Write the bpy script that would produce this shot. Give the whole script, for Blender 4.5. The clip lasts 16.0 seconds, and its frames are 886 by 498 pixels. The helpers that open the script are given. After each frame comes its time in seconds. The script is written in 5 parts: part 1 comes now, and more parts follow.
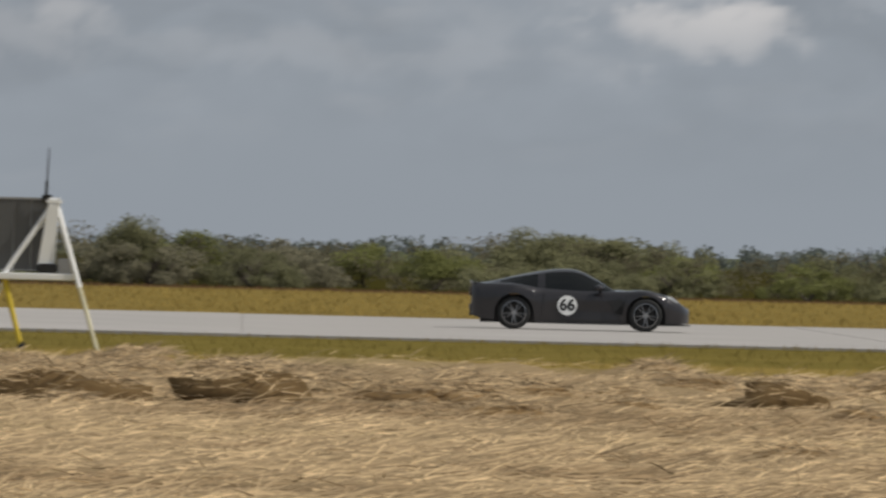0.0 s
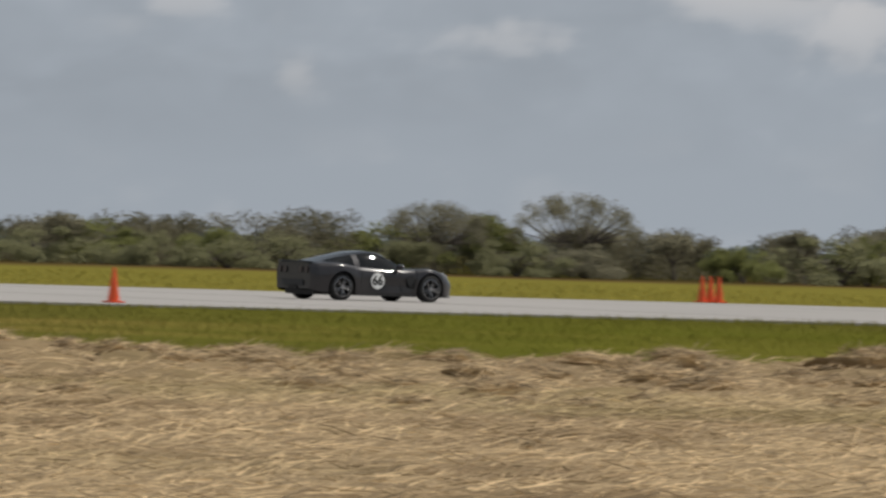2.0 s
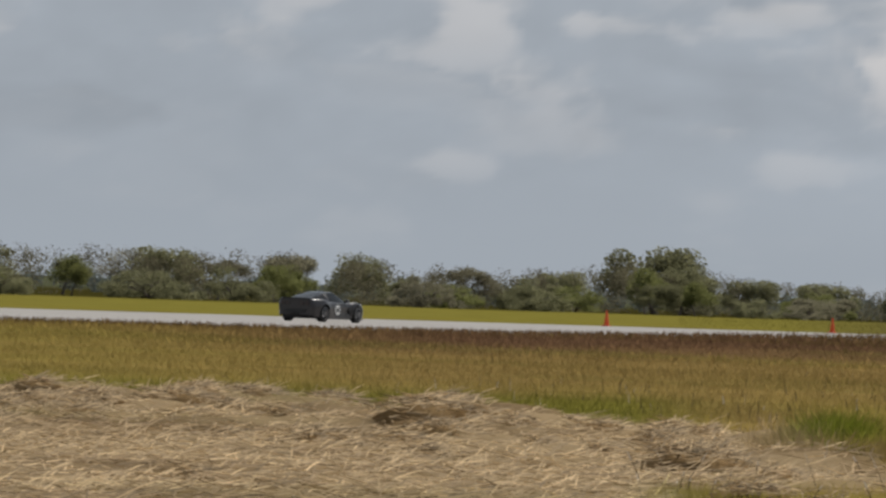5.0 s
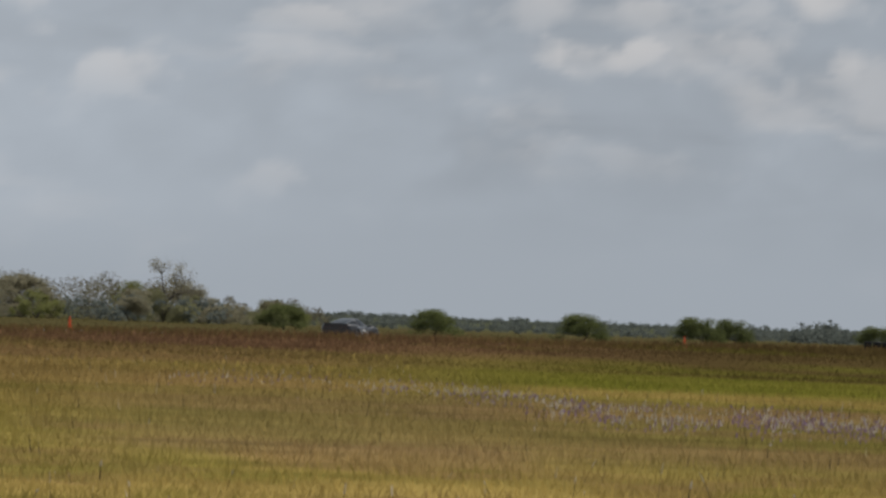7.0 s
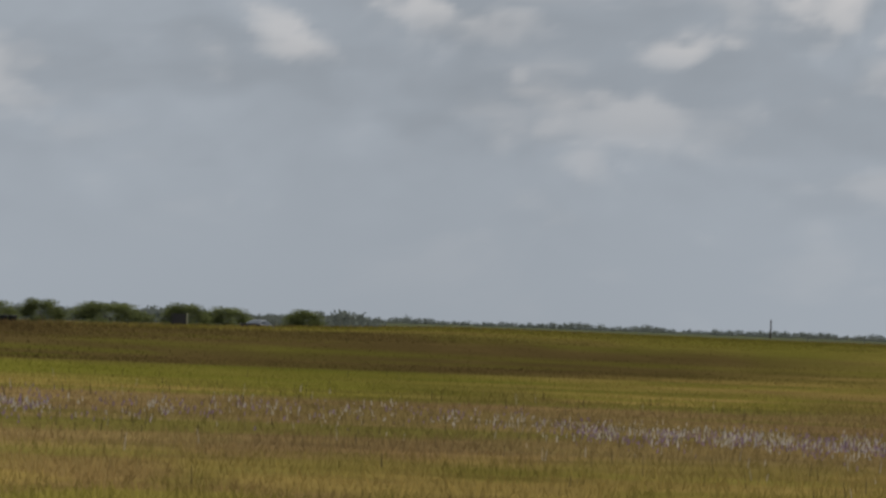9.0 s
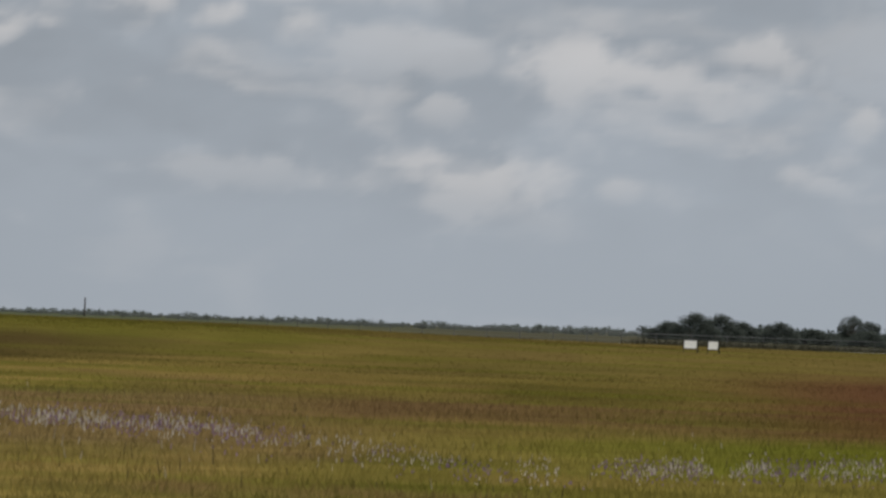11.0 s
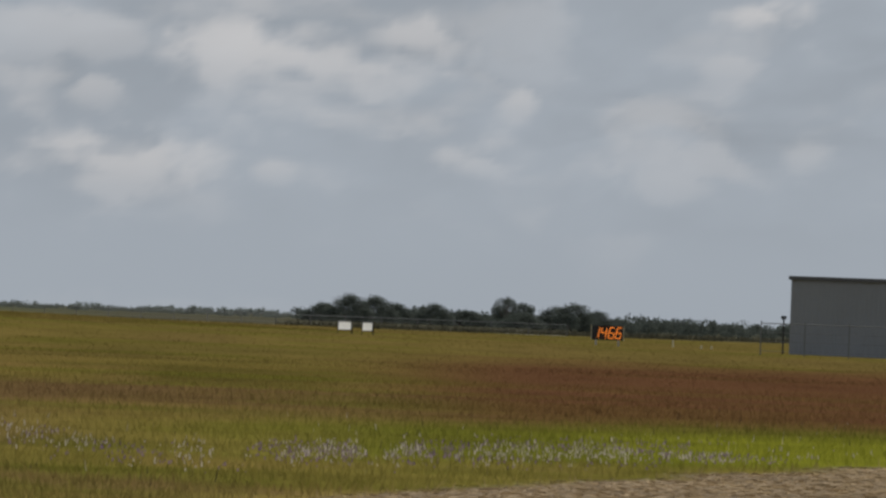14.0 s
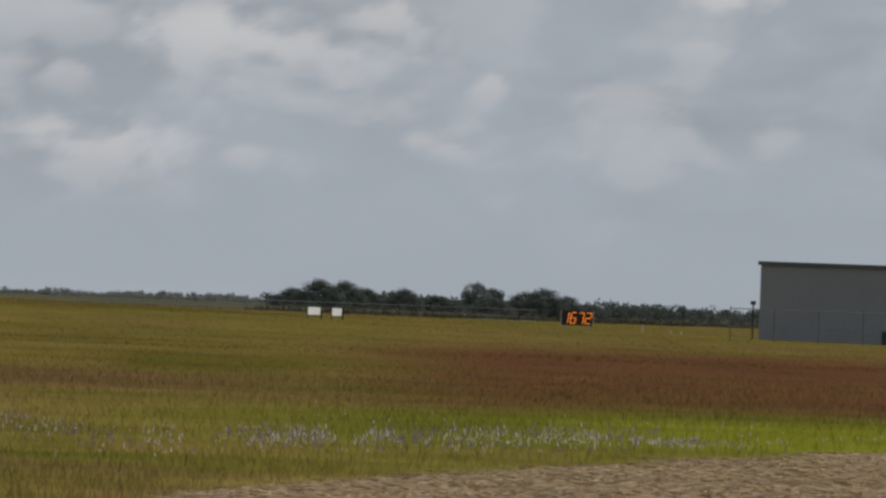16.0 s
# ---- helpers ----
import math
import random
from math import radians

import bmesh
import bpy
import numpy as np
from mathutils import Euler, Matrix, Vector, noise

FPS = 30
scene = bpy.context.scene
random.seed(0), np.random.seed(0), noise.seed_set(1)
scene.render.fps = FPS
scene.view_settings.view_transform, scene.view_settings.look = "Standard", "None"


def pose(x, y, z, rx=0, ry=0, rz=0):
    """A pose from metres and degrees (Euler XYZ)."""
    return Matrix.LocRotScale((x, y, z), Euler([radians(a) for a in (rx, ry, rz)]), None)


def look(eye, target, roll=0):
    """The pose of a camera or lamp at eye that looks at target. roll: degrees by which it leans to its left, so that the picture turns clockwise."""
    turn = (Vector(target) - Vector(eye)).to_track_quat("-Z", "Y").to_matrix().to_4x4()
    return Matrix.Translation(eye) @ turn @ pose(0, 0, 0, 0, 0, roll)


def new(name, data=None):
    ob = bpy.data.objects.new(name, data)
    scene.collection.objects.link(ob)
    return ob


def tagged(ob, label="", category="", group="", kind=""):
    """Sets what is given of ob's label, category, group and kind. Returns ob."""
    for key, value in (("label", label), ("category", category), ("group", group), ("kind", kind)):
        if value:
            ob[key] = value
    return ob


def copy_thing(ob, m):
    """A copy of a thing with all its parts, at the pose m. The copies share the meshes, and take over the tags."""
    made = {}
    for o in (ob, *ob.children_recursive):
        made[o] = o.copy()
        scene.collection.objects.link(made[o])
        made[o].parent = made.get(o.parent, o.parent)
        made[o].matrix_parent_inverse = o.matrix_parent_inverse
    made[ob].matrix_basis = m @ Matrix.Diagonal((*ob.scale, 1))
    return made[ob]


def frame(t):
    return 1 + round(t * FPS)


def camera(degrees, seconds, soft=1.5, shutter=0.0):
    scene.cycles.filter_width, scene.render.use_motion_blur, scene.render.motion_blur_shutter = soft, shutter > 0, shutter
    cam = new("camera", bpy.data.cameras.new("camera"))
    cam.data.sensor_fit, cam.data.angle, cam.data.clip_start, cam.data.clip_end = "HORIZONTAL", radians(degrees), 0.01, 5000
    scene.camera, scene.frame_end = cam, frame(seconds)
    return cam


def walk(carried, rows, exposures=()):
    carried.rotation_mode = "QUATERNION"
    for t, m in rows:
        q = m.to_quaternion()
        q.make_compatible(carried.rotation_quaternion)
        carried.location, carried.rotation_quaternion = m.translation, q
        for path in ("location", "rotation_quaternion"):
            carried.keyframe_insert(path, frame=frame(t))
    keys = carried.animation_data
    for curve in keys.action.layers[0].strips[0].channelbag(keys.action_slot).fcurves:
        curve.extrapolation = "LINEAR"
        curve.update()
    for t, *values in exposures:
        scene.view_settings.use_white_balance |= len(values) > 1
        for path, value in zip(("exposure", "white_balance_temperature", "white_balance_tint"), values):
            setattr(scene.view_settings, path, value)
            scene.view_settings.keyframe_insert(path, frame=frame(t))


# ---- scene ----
# A race car passes on a runway; the camera stands in a mown field and pans after it.
EYE = (0.0, 0.0, 1.6)
cam = camera(5.256, 16.0, soft=2.6, shutter=0.05)

# seconds, azimuth from +Y towards +X, elevation, roll (degrees)
PAN = [(0, 1.185, -0.003, 1.40), (0.1, 2.600, -0.007, 1.43), (0.2, 4.317, -0.011, 1.45), (0.3, 6.638, -0.015, 1.48),
        (0.4, 9.196, -0.019, 1.50), (0.5, 11.263, -0.023, 1.53), (0.6, 12.794, -0.036, 1.56), (0.7, 14.018, -0.048, 1.60),
        (0.8, 15.345, -0.060, 1.63), (0.9, 17.103, -0.072, 1.67), (1, 19.062, -0.084, 1.70), (1.1, 20.752, -0.084, 1.70),
        (1.2, 22.222, -0.085, 1.69), (1.3, 23.581, -0.086, 1.69), (1.4, 25.142, -0.087, 1.68), (1.5, 26.852, -0.087, 1.68),
        (1.6, 28.616, -0.082, 1.70), (1.7, 30.406, -0.076, 1.73), (1.8, 32.102, -0.071, 1.75), (1.9, 33.721, -0.066, 1.78),
        (2, 35.405, -0.060, 1.80), (2.1, 37.071, -0.054, 1.83), (2.2, 38.478, -0.047, 1.86), (2.3, 39.434, -0.040, 1.89),
        (2.4, 40.081, -0.034, 1.92), (2.5, 40.959, -0.027, 1.95), (2.6, 41.988, -0.003, 1.95), (2.7, 42.859, 0.020, 1.95),
        (2.8, 43.706, 0.044, 1.95), (3, 45.295, 0.091, 1.95), (3.2, 46.891, 0.124, 1.96), (5.3, 61.692, 0.241, 2.10),
        (5.5, 62.168, 0.255, 2.10), (6, 63.933, 0.295, 2.10), (6.5, 65.972, 0.345, 2.10), (7, 68.127, 0.392, 2.10),
        (7.5, 69.941, 0.419, 2.10), (8, 71.235, 0.459, 2.10), (8.5, 72.478, 0.436, 2.10), (9, 73.419, 0.421, 2.10),
        (9.5, 74.436, 0.424, 2.10), (10, 75.508, 0.418, 2.10), (10.2, 75.936, 0.416, 2.10), (12.3, 79.328, 0.497, 2.10),
        (12.5, 79.493, 0.483, 2.10), (13, 79.582, 0.432, 2.10), (13.5, 79.518, 0.427, 2.10), (14, 79.546, 0.401, 2.10),
        (14.5, 79.577, 0.365, 2.10), (15, 79.615, 0.356, 2.10), (15.5, 79.676, 0.335, 2.10), (16, 79.730, 0.320, 2.10)]


def aim(azimuth, elevation, roll):
    a, e = radians(azimuth), radians(elevation)
    way = Vector((math.sin(a) * math.cos(e), math.cos(a) * math.cos(e), math.sin(e)))
    return look(EYE, Vector(EYE) + way * 100, roll)


walk(cam, [(t, aim(a, e, r)) for t, a, e, r in PAN], exposures=[(0, 0.0), (16, 0.0)])

# ---- light ----
SUN = Vector((0.60, -0.14, 0.79)).normalized()
sun_data = bpy.data.lights.new("sun", "SUN")
sun_data.energy, sun_data.angle, sun_data.color = 3.0, radians(0.6), (1.0, 0.95, 0.86)
sun = new("sun", sun_data)
sun.matrix_world = look(SUN * 100, (0, 0, 0))

world = bpy.data.worlds.new("sky")
scene.world = world
world.use_nodes = True
wn, wl = world.node_tree.nodes, world.node_tree.links
wn.clear()
w_out = wn.new("ShaderNodeOutputWorld")
w_bg = wn.new("ShaderNodeBackground")
w_sky = wn.new("ShaderNodeTexSky")
w_sky.sky_type, w_sky.sun_disc = "NISHITA", False
w_sky.sun_elevation, w_sky.sun_rotation = math.asin(SUN.z), math.atan2(SUN.x, SUN.y)
w_dim = wn.new("ShaderNodeVectorMath")
w_dim.operation = "SCALE"
w_dim.inputs[3].default_value = 0.06
w_mix = wn.new("ShaderNodeMixRGB")
w_mix.inputs[0].default_value = 0.8
w_cloud = wn.new("ShaderNodeTexNoise")
w_cloud.inputs["Scale"].default_value, w_cloud.inputs["Detail"].default_value = 3.0, 6.0
w_ramp = wn.new("ShaderNodeValToRGB")
w_ramp.color_ramp.elements[0].position, w_ramp.color_ramp.elements[0].color = 0.35, (0.26, 0.30, 0.335, 1)
w_ramp.color_ramp.elements[1].position, w_ramp.color_ramp.elements[1].color = 0.75, (0.55, 0.56, 0.57, 1)
w_geo = wn.new("ShaderNodeTexCoord")
wl.new(w_geo.outputs["Generated"], w_cloud.inputs["Vector"])
wl.new(w_cloud.outputs["Fac"], w_ramp.inputs[0])
wl.new(w_sky.outputs[0], w_dim.inputs[0])
wl.new(w_dim.outputs[0], w_mix.inputs[1])
wl.new(w_ramp.outputs[0], w_mix.inputs[2])
wl.new(w_mix.outputs[0], w_bg.inputs[0])
wl.new(w_bg.outputs[0], w_out.inputs[0])


# ---- materials ----
def material(name, colour, rough=0.7, metal=0.0, vary=0.25, scale=6.0, fine=60.0, bump=0.0, coat=0.0, island=0.0, objrand=0.0, attribute="", translucent=0.0, stretch=(1, 1, 1), upward=0.0, gloss=0.5):
    """A node material: base colour with two scales of noise, optional relief, clear coat, and per-piece variation."""
    m = bpy.data.materials.new(name)
    m.use_nodes = True
    n, l = m.node_tree.nodes, m.node_tree.links
    b = n["Principled BSDF"]
    b.inputs["Roughness"].default_value, b.inputs["Metallic"].default_value = rough, metal
    b.inputs["Coat Weight"].default_value = coat
    b.inputs["Specular IOR Level"].default_value = gloss
    b.inputs["Coat Roughness"].default_value = 0.15
    geo = n.new("ShaderNodeNewGeometry")
    mapping = n.new("ShaderNodeMapping")
    mapping.inputs["Scale"].default_value = stretch
    tex = n.new("ShaderNodeTexCoord")
    l.new(tex.outputs["Object"], mapping.inputs[0])
    big, small = n.new("ShaderNodeTexNoise"), n.new("ShaderNodeTexNoise")
    big.inputs["Scale"].default_value, small.inputs["Scale"].default_value = scale, fine
    big.inputs["Detail"].default_value = 5
    l.new(mapping.outputs[0], big.inputs["Vector"])
    l.new(mapping.outputs[0], small.inputs["Vector"])
    total = n.new("ShaderNodeMath")
    total.operation = "MULTIPLY_ADD"
    l.new(small.outputs["Fac"], total.inputs[0])
    total.inputs[1].default_value = 0.5
    l.new(big.outputs["Fac"], total.inputs[2])
    last = total.outputs[0]
    for on, out in ((island, geo.outputs["Random Per Island"]), (objrand, None)):
        if on:
            if out is None:
                out = n.new("ShaderNodeObjectInfo").outputs["Random"]
            add = n.new("ShaderNodeMath")
            add.operation = "MULTIPLY_ADD"
            l.new(out, add.inputs[0])
            add.inputs[1].default_value = on
            l.new(last, add.inputs[2])
            last = add.outputs[0]
    span = n.new("ShaderNodeMapRange")
    mid = 0.75 + 0.5 * island + 0.5 * objrand
    span.inputs["From Min"].default_value, span.inputs["From Max"].default_value = mid - 0.55, mid + 0.55
    span.inputs["To Min"].default_value, span.inputs["To Max"].default_value = 1 - vary, 1 + vary
    l.new(last, span.inputs["Value"])
    mul = n.new("ShaderNodeVectorMath")
    mul.operation = "SCALE"
    if attribute:
        att = n.new("ShaderNodeAttribute")
        att.attribute_name = attribute
        l.new(att.outputs["Color"], mul.inputs[0])
    else:
        mul.inputs[0].default_value = colour
    l.new(span.outputs[0], mul.inputs[3])
    l.new(mul.outputs[0], b.inputs["Base Color"])
    if bump:
        bp = n.new("ShaderNodeBump")
        bp.inputs["Strength"].default_value, bp.inputs["Distance"].default_value = bump, 0.02
        l.new(last, bp.inputs["Height"])
        l.new(bp.outputs[0], b.inputs["Normal"])
    if upward:
        # soft shading of a dense stand: each blade shades partly like the sward it belongs to
        bend, unit = n.new("ShaderNodeVectorMath"), n.new("ShaderNodeVectorMath")
        bend.operation, unit.operation = "ADD", "NORMALIZE"
        l.new(geo.outputs["Normal"], bend.inputs[0])
        bend.inputs[1].default_value = (0, 0, upward)
        l.new(bend.outputs[0], unit.inputs[0])
        l.new(unit.outputs[0], b.inputs["Normal"])
    if translucent:
        tr, mx = n.new("ShaderNodeBsdfTranslucent"), n.new("ShaderNodeMixShader")
        l.new(mul.outputs[0], tr.inputs[0])
        mx.inputs[0].default_value = translucent
        l.new(b.outputs[0], mx.inputs[1])
        l.new(tr.outputs[0], mx.inputs[2])
        l.new(mx.outputs[0], n["Material Output"].inputs["Surface"])
    return m


def glowing(name, colour, strength):
    m = bpy.data.materials.new(name)
    m.use_nodes = True
    b = m.node_tree.nodes["Principled BSDF"]
    b.inputs["Base Color"].default_value = (*colour, 1)
    b.inputs["Emission Color"].default_value = (*colour, 1)
    b.inputs["Emission Strength"].default_value = strength
    return m


M_GROUND = material("ground_cover", (0.2, 0.2, 0.1), 0.95, vary=0.5, scale=0.35, fine=14, bump=0.4, attribute="tone", gloss=0.0)
M_BLADE = material("grass_blade", (0.2, 0.2, 0.05), 0.75, vary=0.16, scale=0.2, fine=3, island=0.14, attribute="tone", translucent=0.45, upward=3.0, gloss=0.0)
M_STRAW = material("dry_straw", (0.4, 0.3, 0.16), 0.8, vary=0.4, scale=0.5, fine=4, island=0.8, attribute="tone", translucent=0.2, upward=0.5, gloss=0.25)
M_RUNWAY = material("runway_concrete", (0.36, 0.335, 0.315), 0.9, vary=0.22, scale=0.25, fine=7, bump=0.15, objrand=0.15, stretch=(1, 1, 1))
M_LEAF = material("scrub_leaf", (0.235, 0.232, 0.128), 0.8, vary=0.26, scale=0.8, fine=6, island=0.25, objrand=0.6, translucent=0.55, upward=2.6, gloss=0.0)
M_LEAF_GREY = material("thin_grey_leaf", (0.26, 0.242, 0.165), 0.8, vary=0.28, scale=0.3, fine=3, island=0.3, objrand=0.5, translucent=0.55, upward=2.6, gloss=0.0)
M_LEAF_BRIGHT = material("bright_leaf", (0.215, 0.225, 0.085), 0.75, vary=0.28, scale=0.8, fine=6, island=0.3, objrand=0.5, translucent=0.55, upward=2.6, gloss=0.0)
M_LEAF_TWIG = material("twiggy_scrub", (0.168, 0.152, 0.098), 0.85, vary=0.3, scale=0.12, fine=2, island=0.25, translucent=0.5, upward=2.2, gloss=0.0)
M_LEAF_DEEP = material("deep_green_leaf", (0.135, 0.155, 0.060), 0.8, vary=0.3, scale=0.6, fine=4, island=0.3, objrand=0.3, translucent=0.45, upward=1.6, gloss=0.0)
M_BARK = material("grey_bark", (0.13, 0.11, 0.09), 0.9, vary=0.35, scale=3, fine=20, bump=0.5)
# aerial haze is put into this leaf colour: paler and bluer for the far woods
M_FAR = material("hazed_far_foliage", (0.165, 0.185, 0.165), 0.9, vary=0.18, scale=0.05, fine=0.6, island=0.25, translucent=0.45, upward=1.0, gloss=0.0)
M_POLE = material("weathered_pole_wood", (0.10, 0.075, 0.055), 0.85, vary=0.3, scale=2, fine=25, bump=0.3)
M_CONE = material("orange_cone_plastic", (0.80, 0.10, 0.02), 0.55, vary=0.12, scale=4, fine=40)
M_RAIL = material("white_pipe_paint", (0.40, 0.385, 0.36), 0.6, vary=0.15, scale=1, fine=12)
M_PAINT = material("charcoal_metallic_paint", (0.028, 0.026, 0.029), 0.36, 0.35, vary=0.10, scale=2, fine=220, coat=0.9, gloss=0.1)
M_TRIM = material("black_trim", (0.012, 0.012, 0.013), 0.55, vary=0.2, scale=5, fine=60)
M_TYRE = material("tyre_rubber", (0.018, 0.018, 0.018), 0.85, vary=0.25, scale=6, fine=50)
M_RIM = material("gunmetal_rim", (0.30, 0.30, 0.31), 0.25, 0.9, vary=0.12, scale=6, fine=60)
M_GLASS = material("dark_car_glass", (0.006, 0.0065, 0.0065), 0.04, 0.0, vary=0.05, scale=2, fine=10, gloss=0.4)
M_WHITE = material("white_vinyl", (0.88, 0.88, 0.87), 0.5, vary=0.05, scale=5, fine=50)
M_BLACK = material("black_vinyl", (0.01, 0.01, 0.01), 0.5, vary=0.05, scale=5, fine=50)
M_TAIL = material("red_lamp_lens", (0.018, 0.005, 0.005), 0.3, vary=0.1, coat=0.3)
M_LAMP = material("clear_headlamp_lens", (0.35, 0.36, 0.37), 0.12, 0.3, vary=0.1, coat=0.8)
M_STEEL = material("dull_steel", (0.42, 0.42, 0.43), 0.4, 0.85, vary=0.2, scale=4, fine=40)
M_SIGN = material("black_sign_board", (0.035, 0.030, 0.032), 0.6, vary=0.3, scale=3, fine=30)
M_YELLOW = material("yellow_paint", (0.62, 0.46, 0.03), 0.6, vary=0.2, scale=6, fine=50)
M_CREAM = material("pale_post_paint", (0.66, 0.62, 0.45), 0.7, vary=0.2, scale=3, fine=40)
M_SHEET = material("corrugated_steel_wall", (0.25, 0.26, 0.275), 0.6, 0.1, vary=0.12, scale=0.4, fine=4)
M_EAVE = material("dark_eave_metal", (0.10, 0.10, 0.105), 0.5, 0.3, vary=0.15, scale=1, fine=10)
M_ROOF = material("galvanised_roof", (0.36, 0.37, 0.38), 0.5, 0.4, vary=0.15, scale=0.5, fine=4)
M_WIRE = material("fence_wire", (0.16, 0.16, 0.16), 0.7, 0.2, vary=0.2, scale=3, fine=30)
M_SOLAR = material("dark_solar_panel", (0.10, 0.10, 0.10), 0.4, 0.1, vary=0.2, scale=2, fine=20, coat=0.3)
M_PLUME = material("pale_seed_head", (0.60, 0.52, 0.43), 0.85, vary=0.3, scale=1, fine=8, island=0.7, upward=0.9, translucent=0.3, gloss=0.0)
M_PURPLE = material("purple_flower", (0.30, 0.20, 0.29), 0.85, vary=0.4, scale=1, fine=8, island=0.7, upward=0.9, translucent=0.3, gloss=0.0)
M_STALK = material("dark_dry_stalk", (0.09, 0.065, 0.04), 0.85, vary=0.4, scale=1, fine=8, island=0.7)
M_DARK = material("dark_oak_leaf", (0.10, 0.115, 0.10), 0.8, vary=0.3, scale=0.5, fine=4, island=0.4, objrand=0.3, translucent=0.3, upward=0.8, gloss=0.0)
M_TANK = material("white_vinyl_sheet", (0.9, 0.9, 0.88), 0.5, vary=0.06, scale=3, fine=30, translucent=0.55)
M_DISC = material("dark_brake_iron", (0.03, 0.028, 0.027), 0.5, 0.6, vary=0.2, scale=6, fine=60)
M_LIT = glowing("lit_orange_segment", (1.0, 0.26, 0.03), 1.4)


# ---- building helpers ----
def mesh_from(name, verts, faces, mat, smooth=False):
    me = bpy.data.meshes.new(name)
    me.from_pydata([tuple(v) for v in verts], [], faces)
    me.materials.append(mat)
    if smooth:
        me.polygons.foreach_set("use_smooth", [True] * len(me.polygons))
    me.update()
    return me


def part(name, bm, mat, parent, label=""):
    """Links a bmesh as one mesh object under a thing or a part."""
    me = bpy.data.meshes.new(name)
    bm.normal_update()
    bm.to_mesh(me)
    bm.free()
    me.materials.append(mat)
    ob = new(name, me)
    ob.parent = parent
    if label:
        tagged(ob, label)
    return ob


def link_part(name, me, parent, m=None, label=""):
    ob = new(name, me)
    ob.parent = parent
    if m is not None:
        ob.matrix_basis = m
    if label:
        tagged(ob, label)
    return ob


def box(bm, x0, x1, y0, y1, z0, z1, bevel=0.0):
    made = bmesh.ops.create_cube(bm, size=1)["verts"]
    for v in made:
        v.co = Vector(((x0 + x1) / 2 + v.co.x * (x1 - x0), (y0 + y1) / 2 + v.co.y * (y1 - y0), (z0 + z1) / 2 + v.co.z * (z1 - z0)))
    if bevel:
        edges = list({e for v in made for e in v.link_edges})
        bmesh.ops.bevel(bm, geom=edges, offset=bevel, segments=2, affect="EDGES")
    return made


def rod(bm, a, b, r0, r1=None, sides=8):
    """A tapered rod from a to b."""
    r1 = r0 if r1 is None else r1
    a, b = Vector(a), Vector(b)
    turn = (b - a).to_track_quat("Z", "Y").to_matrix().to_4x4()
    bmesh.ops.create_cone(bm, cap_ends=True, segments=sides, radius1=r0, radius2=r1, depth=(b - a).length, matrix=Matrix.Translation((a + b) / 2) @ turn)


def thing(name, m, label, category, group="", kind=""):
    ob = new(name)
    ob.matrix_basis = m
    return tagged(ob, label, category, group, kind)


def polar(azimuth, r):
    return r * math.sin(radians(azimuth)), r * math.cos(radians(azimuth))


def value_noise(x, y, seed=0):
    """Smooth value noise on arrays, from 0 to 1."""
    xi, yi = np.floor(x).astype(np.int64), np.floor(y).astype(np.int64)
    u, v = x - xi, y - yi
    u, v = u * u * (3 - 2 * u), v * v * (3 - 2 * v)

    def h(i, j):
        k = (i * 374761393 + j * 668265263 + seed * 974711) & 0x7FFFFFFF
        k = ((k ^ (k >> 13)) * 1274126177) & 0x7FFFFFFF
        return ((k ^ (k >> 16)) & 0xFFFF) / 65535.0

    return (h(xi, yi) * (1 - u) + h(xi + 1, yi) * u) * (1 - v) + (h(xi, yi + 1) * (1 - u) + h(xi + 1, yi + 1) * u) * v


def layered(x, y, seed=0, octaves=4):
    total, weight, size = 0, 0, 1.0
    for k in range(octaves):
        total = total + size * value_noise(x * 2 ** k, y * 2 ** k, seed + 17 * k)
        weight += size
        size *= 0.5
    return total / weight


# ---- the lie of the field ----
NEAR_EDGE, FAR_EDGE, CAR_LINE = 171.0, 221.0, 197.0
STRAW, GOLD, OLIVE = np.array((0.488, 0.355, 0.203)), np.array((0.41, 0.295, 0.09)), np.array((0.20, 0.175, 0.045))
GREEN, BROWN, LIME = np.array((0.18, 0.19, 0.025)), np.array((0.17, 0.095, 0.055)), np.array((0.29, 0.26, 0.05))


def straw_edge(az):
    return np.interp(az, (-40, 1, 12, 19, 27, 35, 41, 45, 60, 62.2, 62.9, 63.3, 63.55, 64), (127, 127, 120, 113, 122, 126, 129, 136, 129, 117, 100, 93, 70, 1))


def dirt_edge(az):
    return np.interp(az, (76.5, 77.7, 80.5, 82.3, 86, 100), (1, 73, 99, 117, 126, 126))


def smooth(a, b, x):
    q = np.clip((x - a) / (b - a), 0, 1)
    return q * q * (3 - 2 * q)


def mix(a, b, w):
    return a * (1 - w[..., None]) + b * w[..., None]


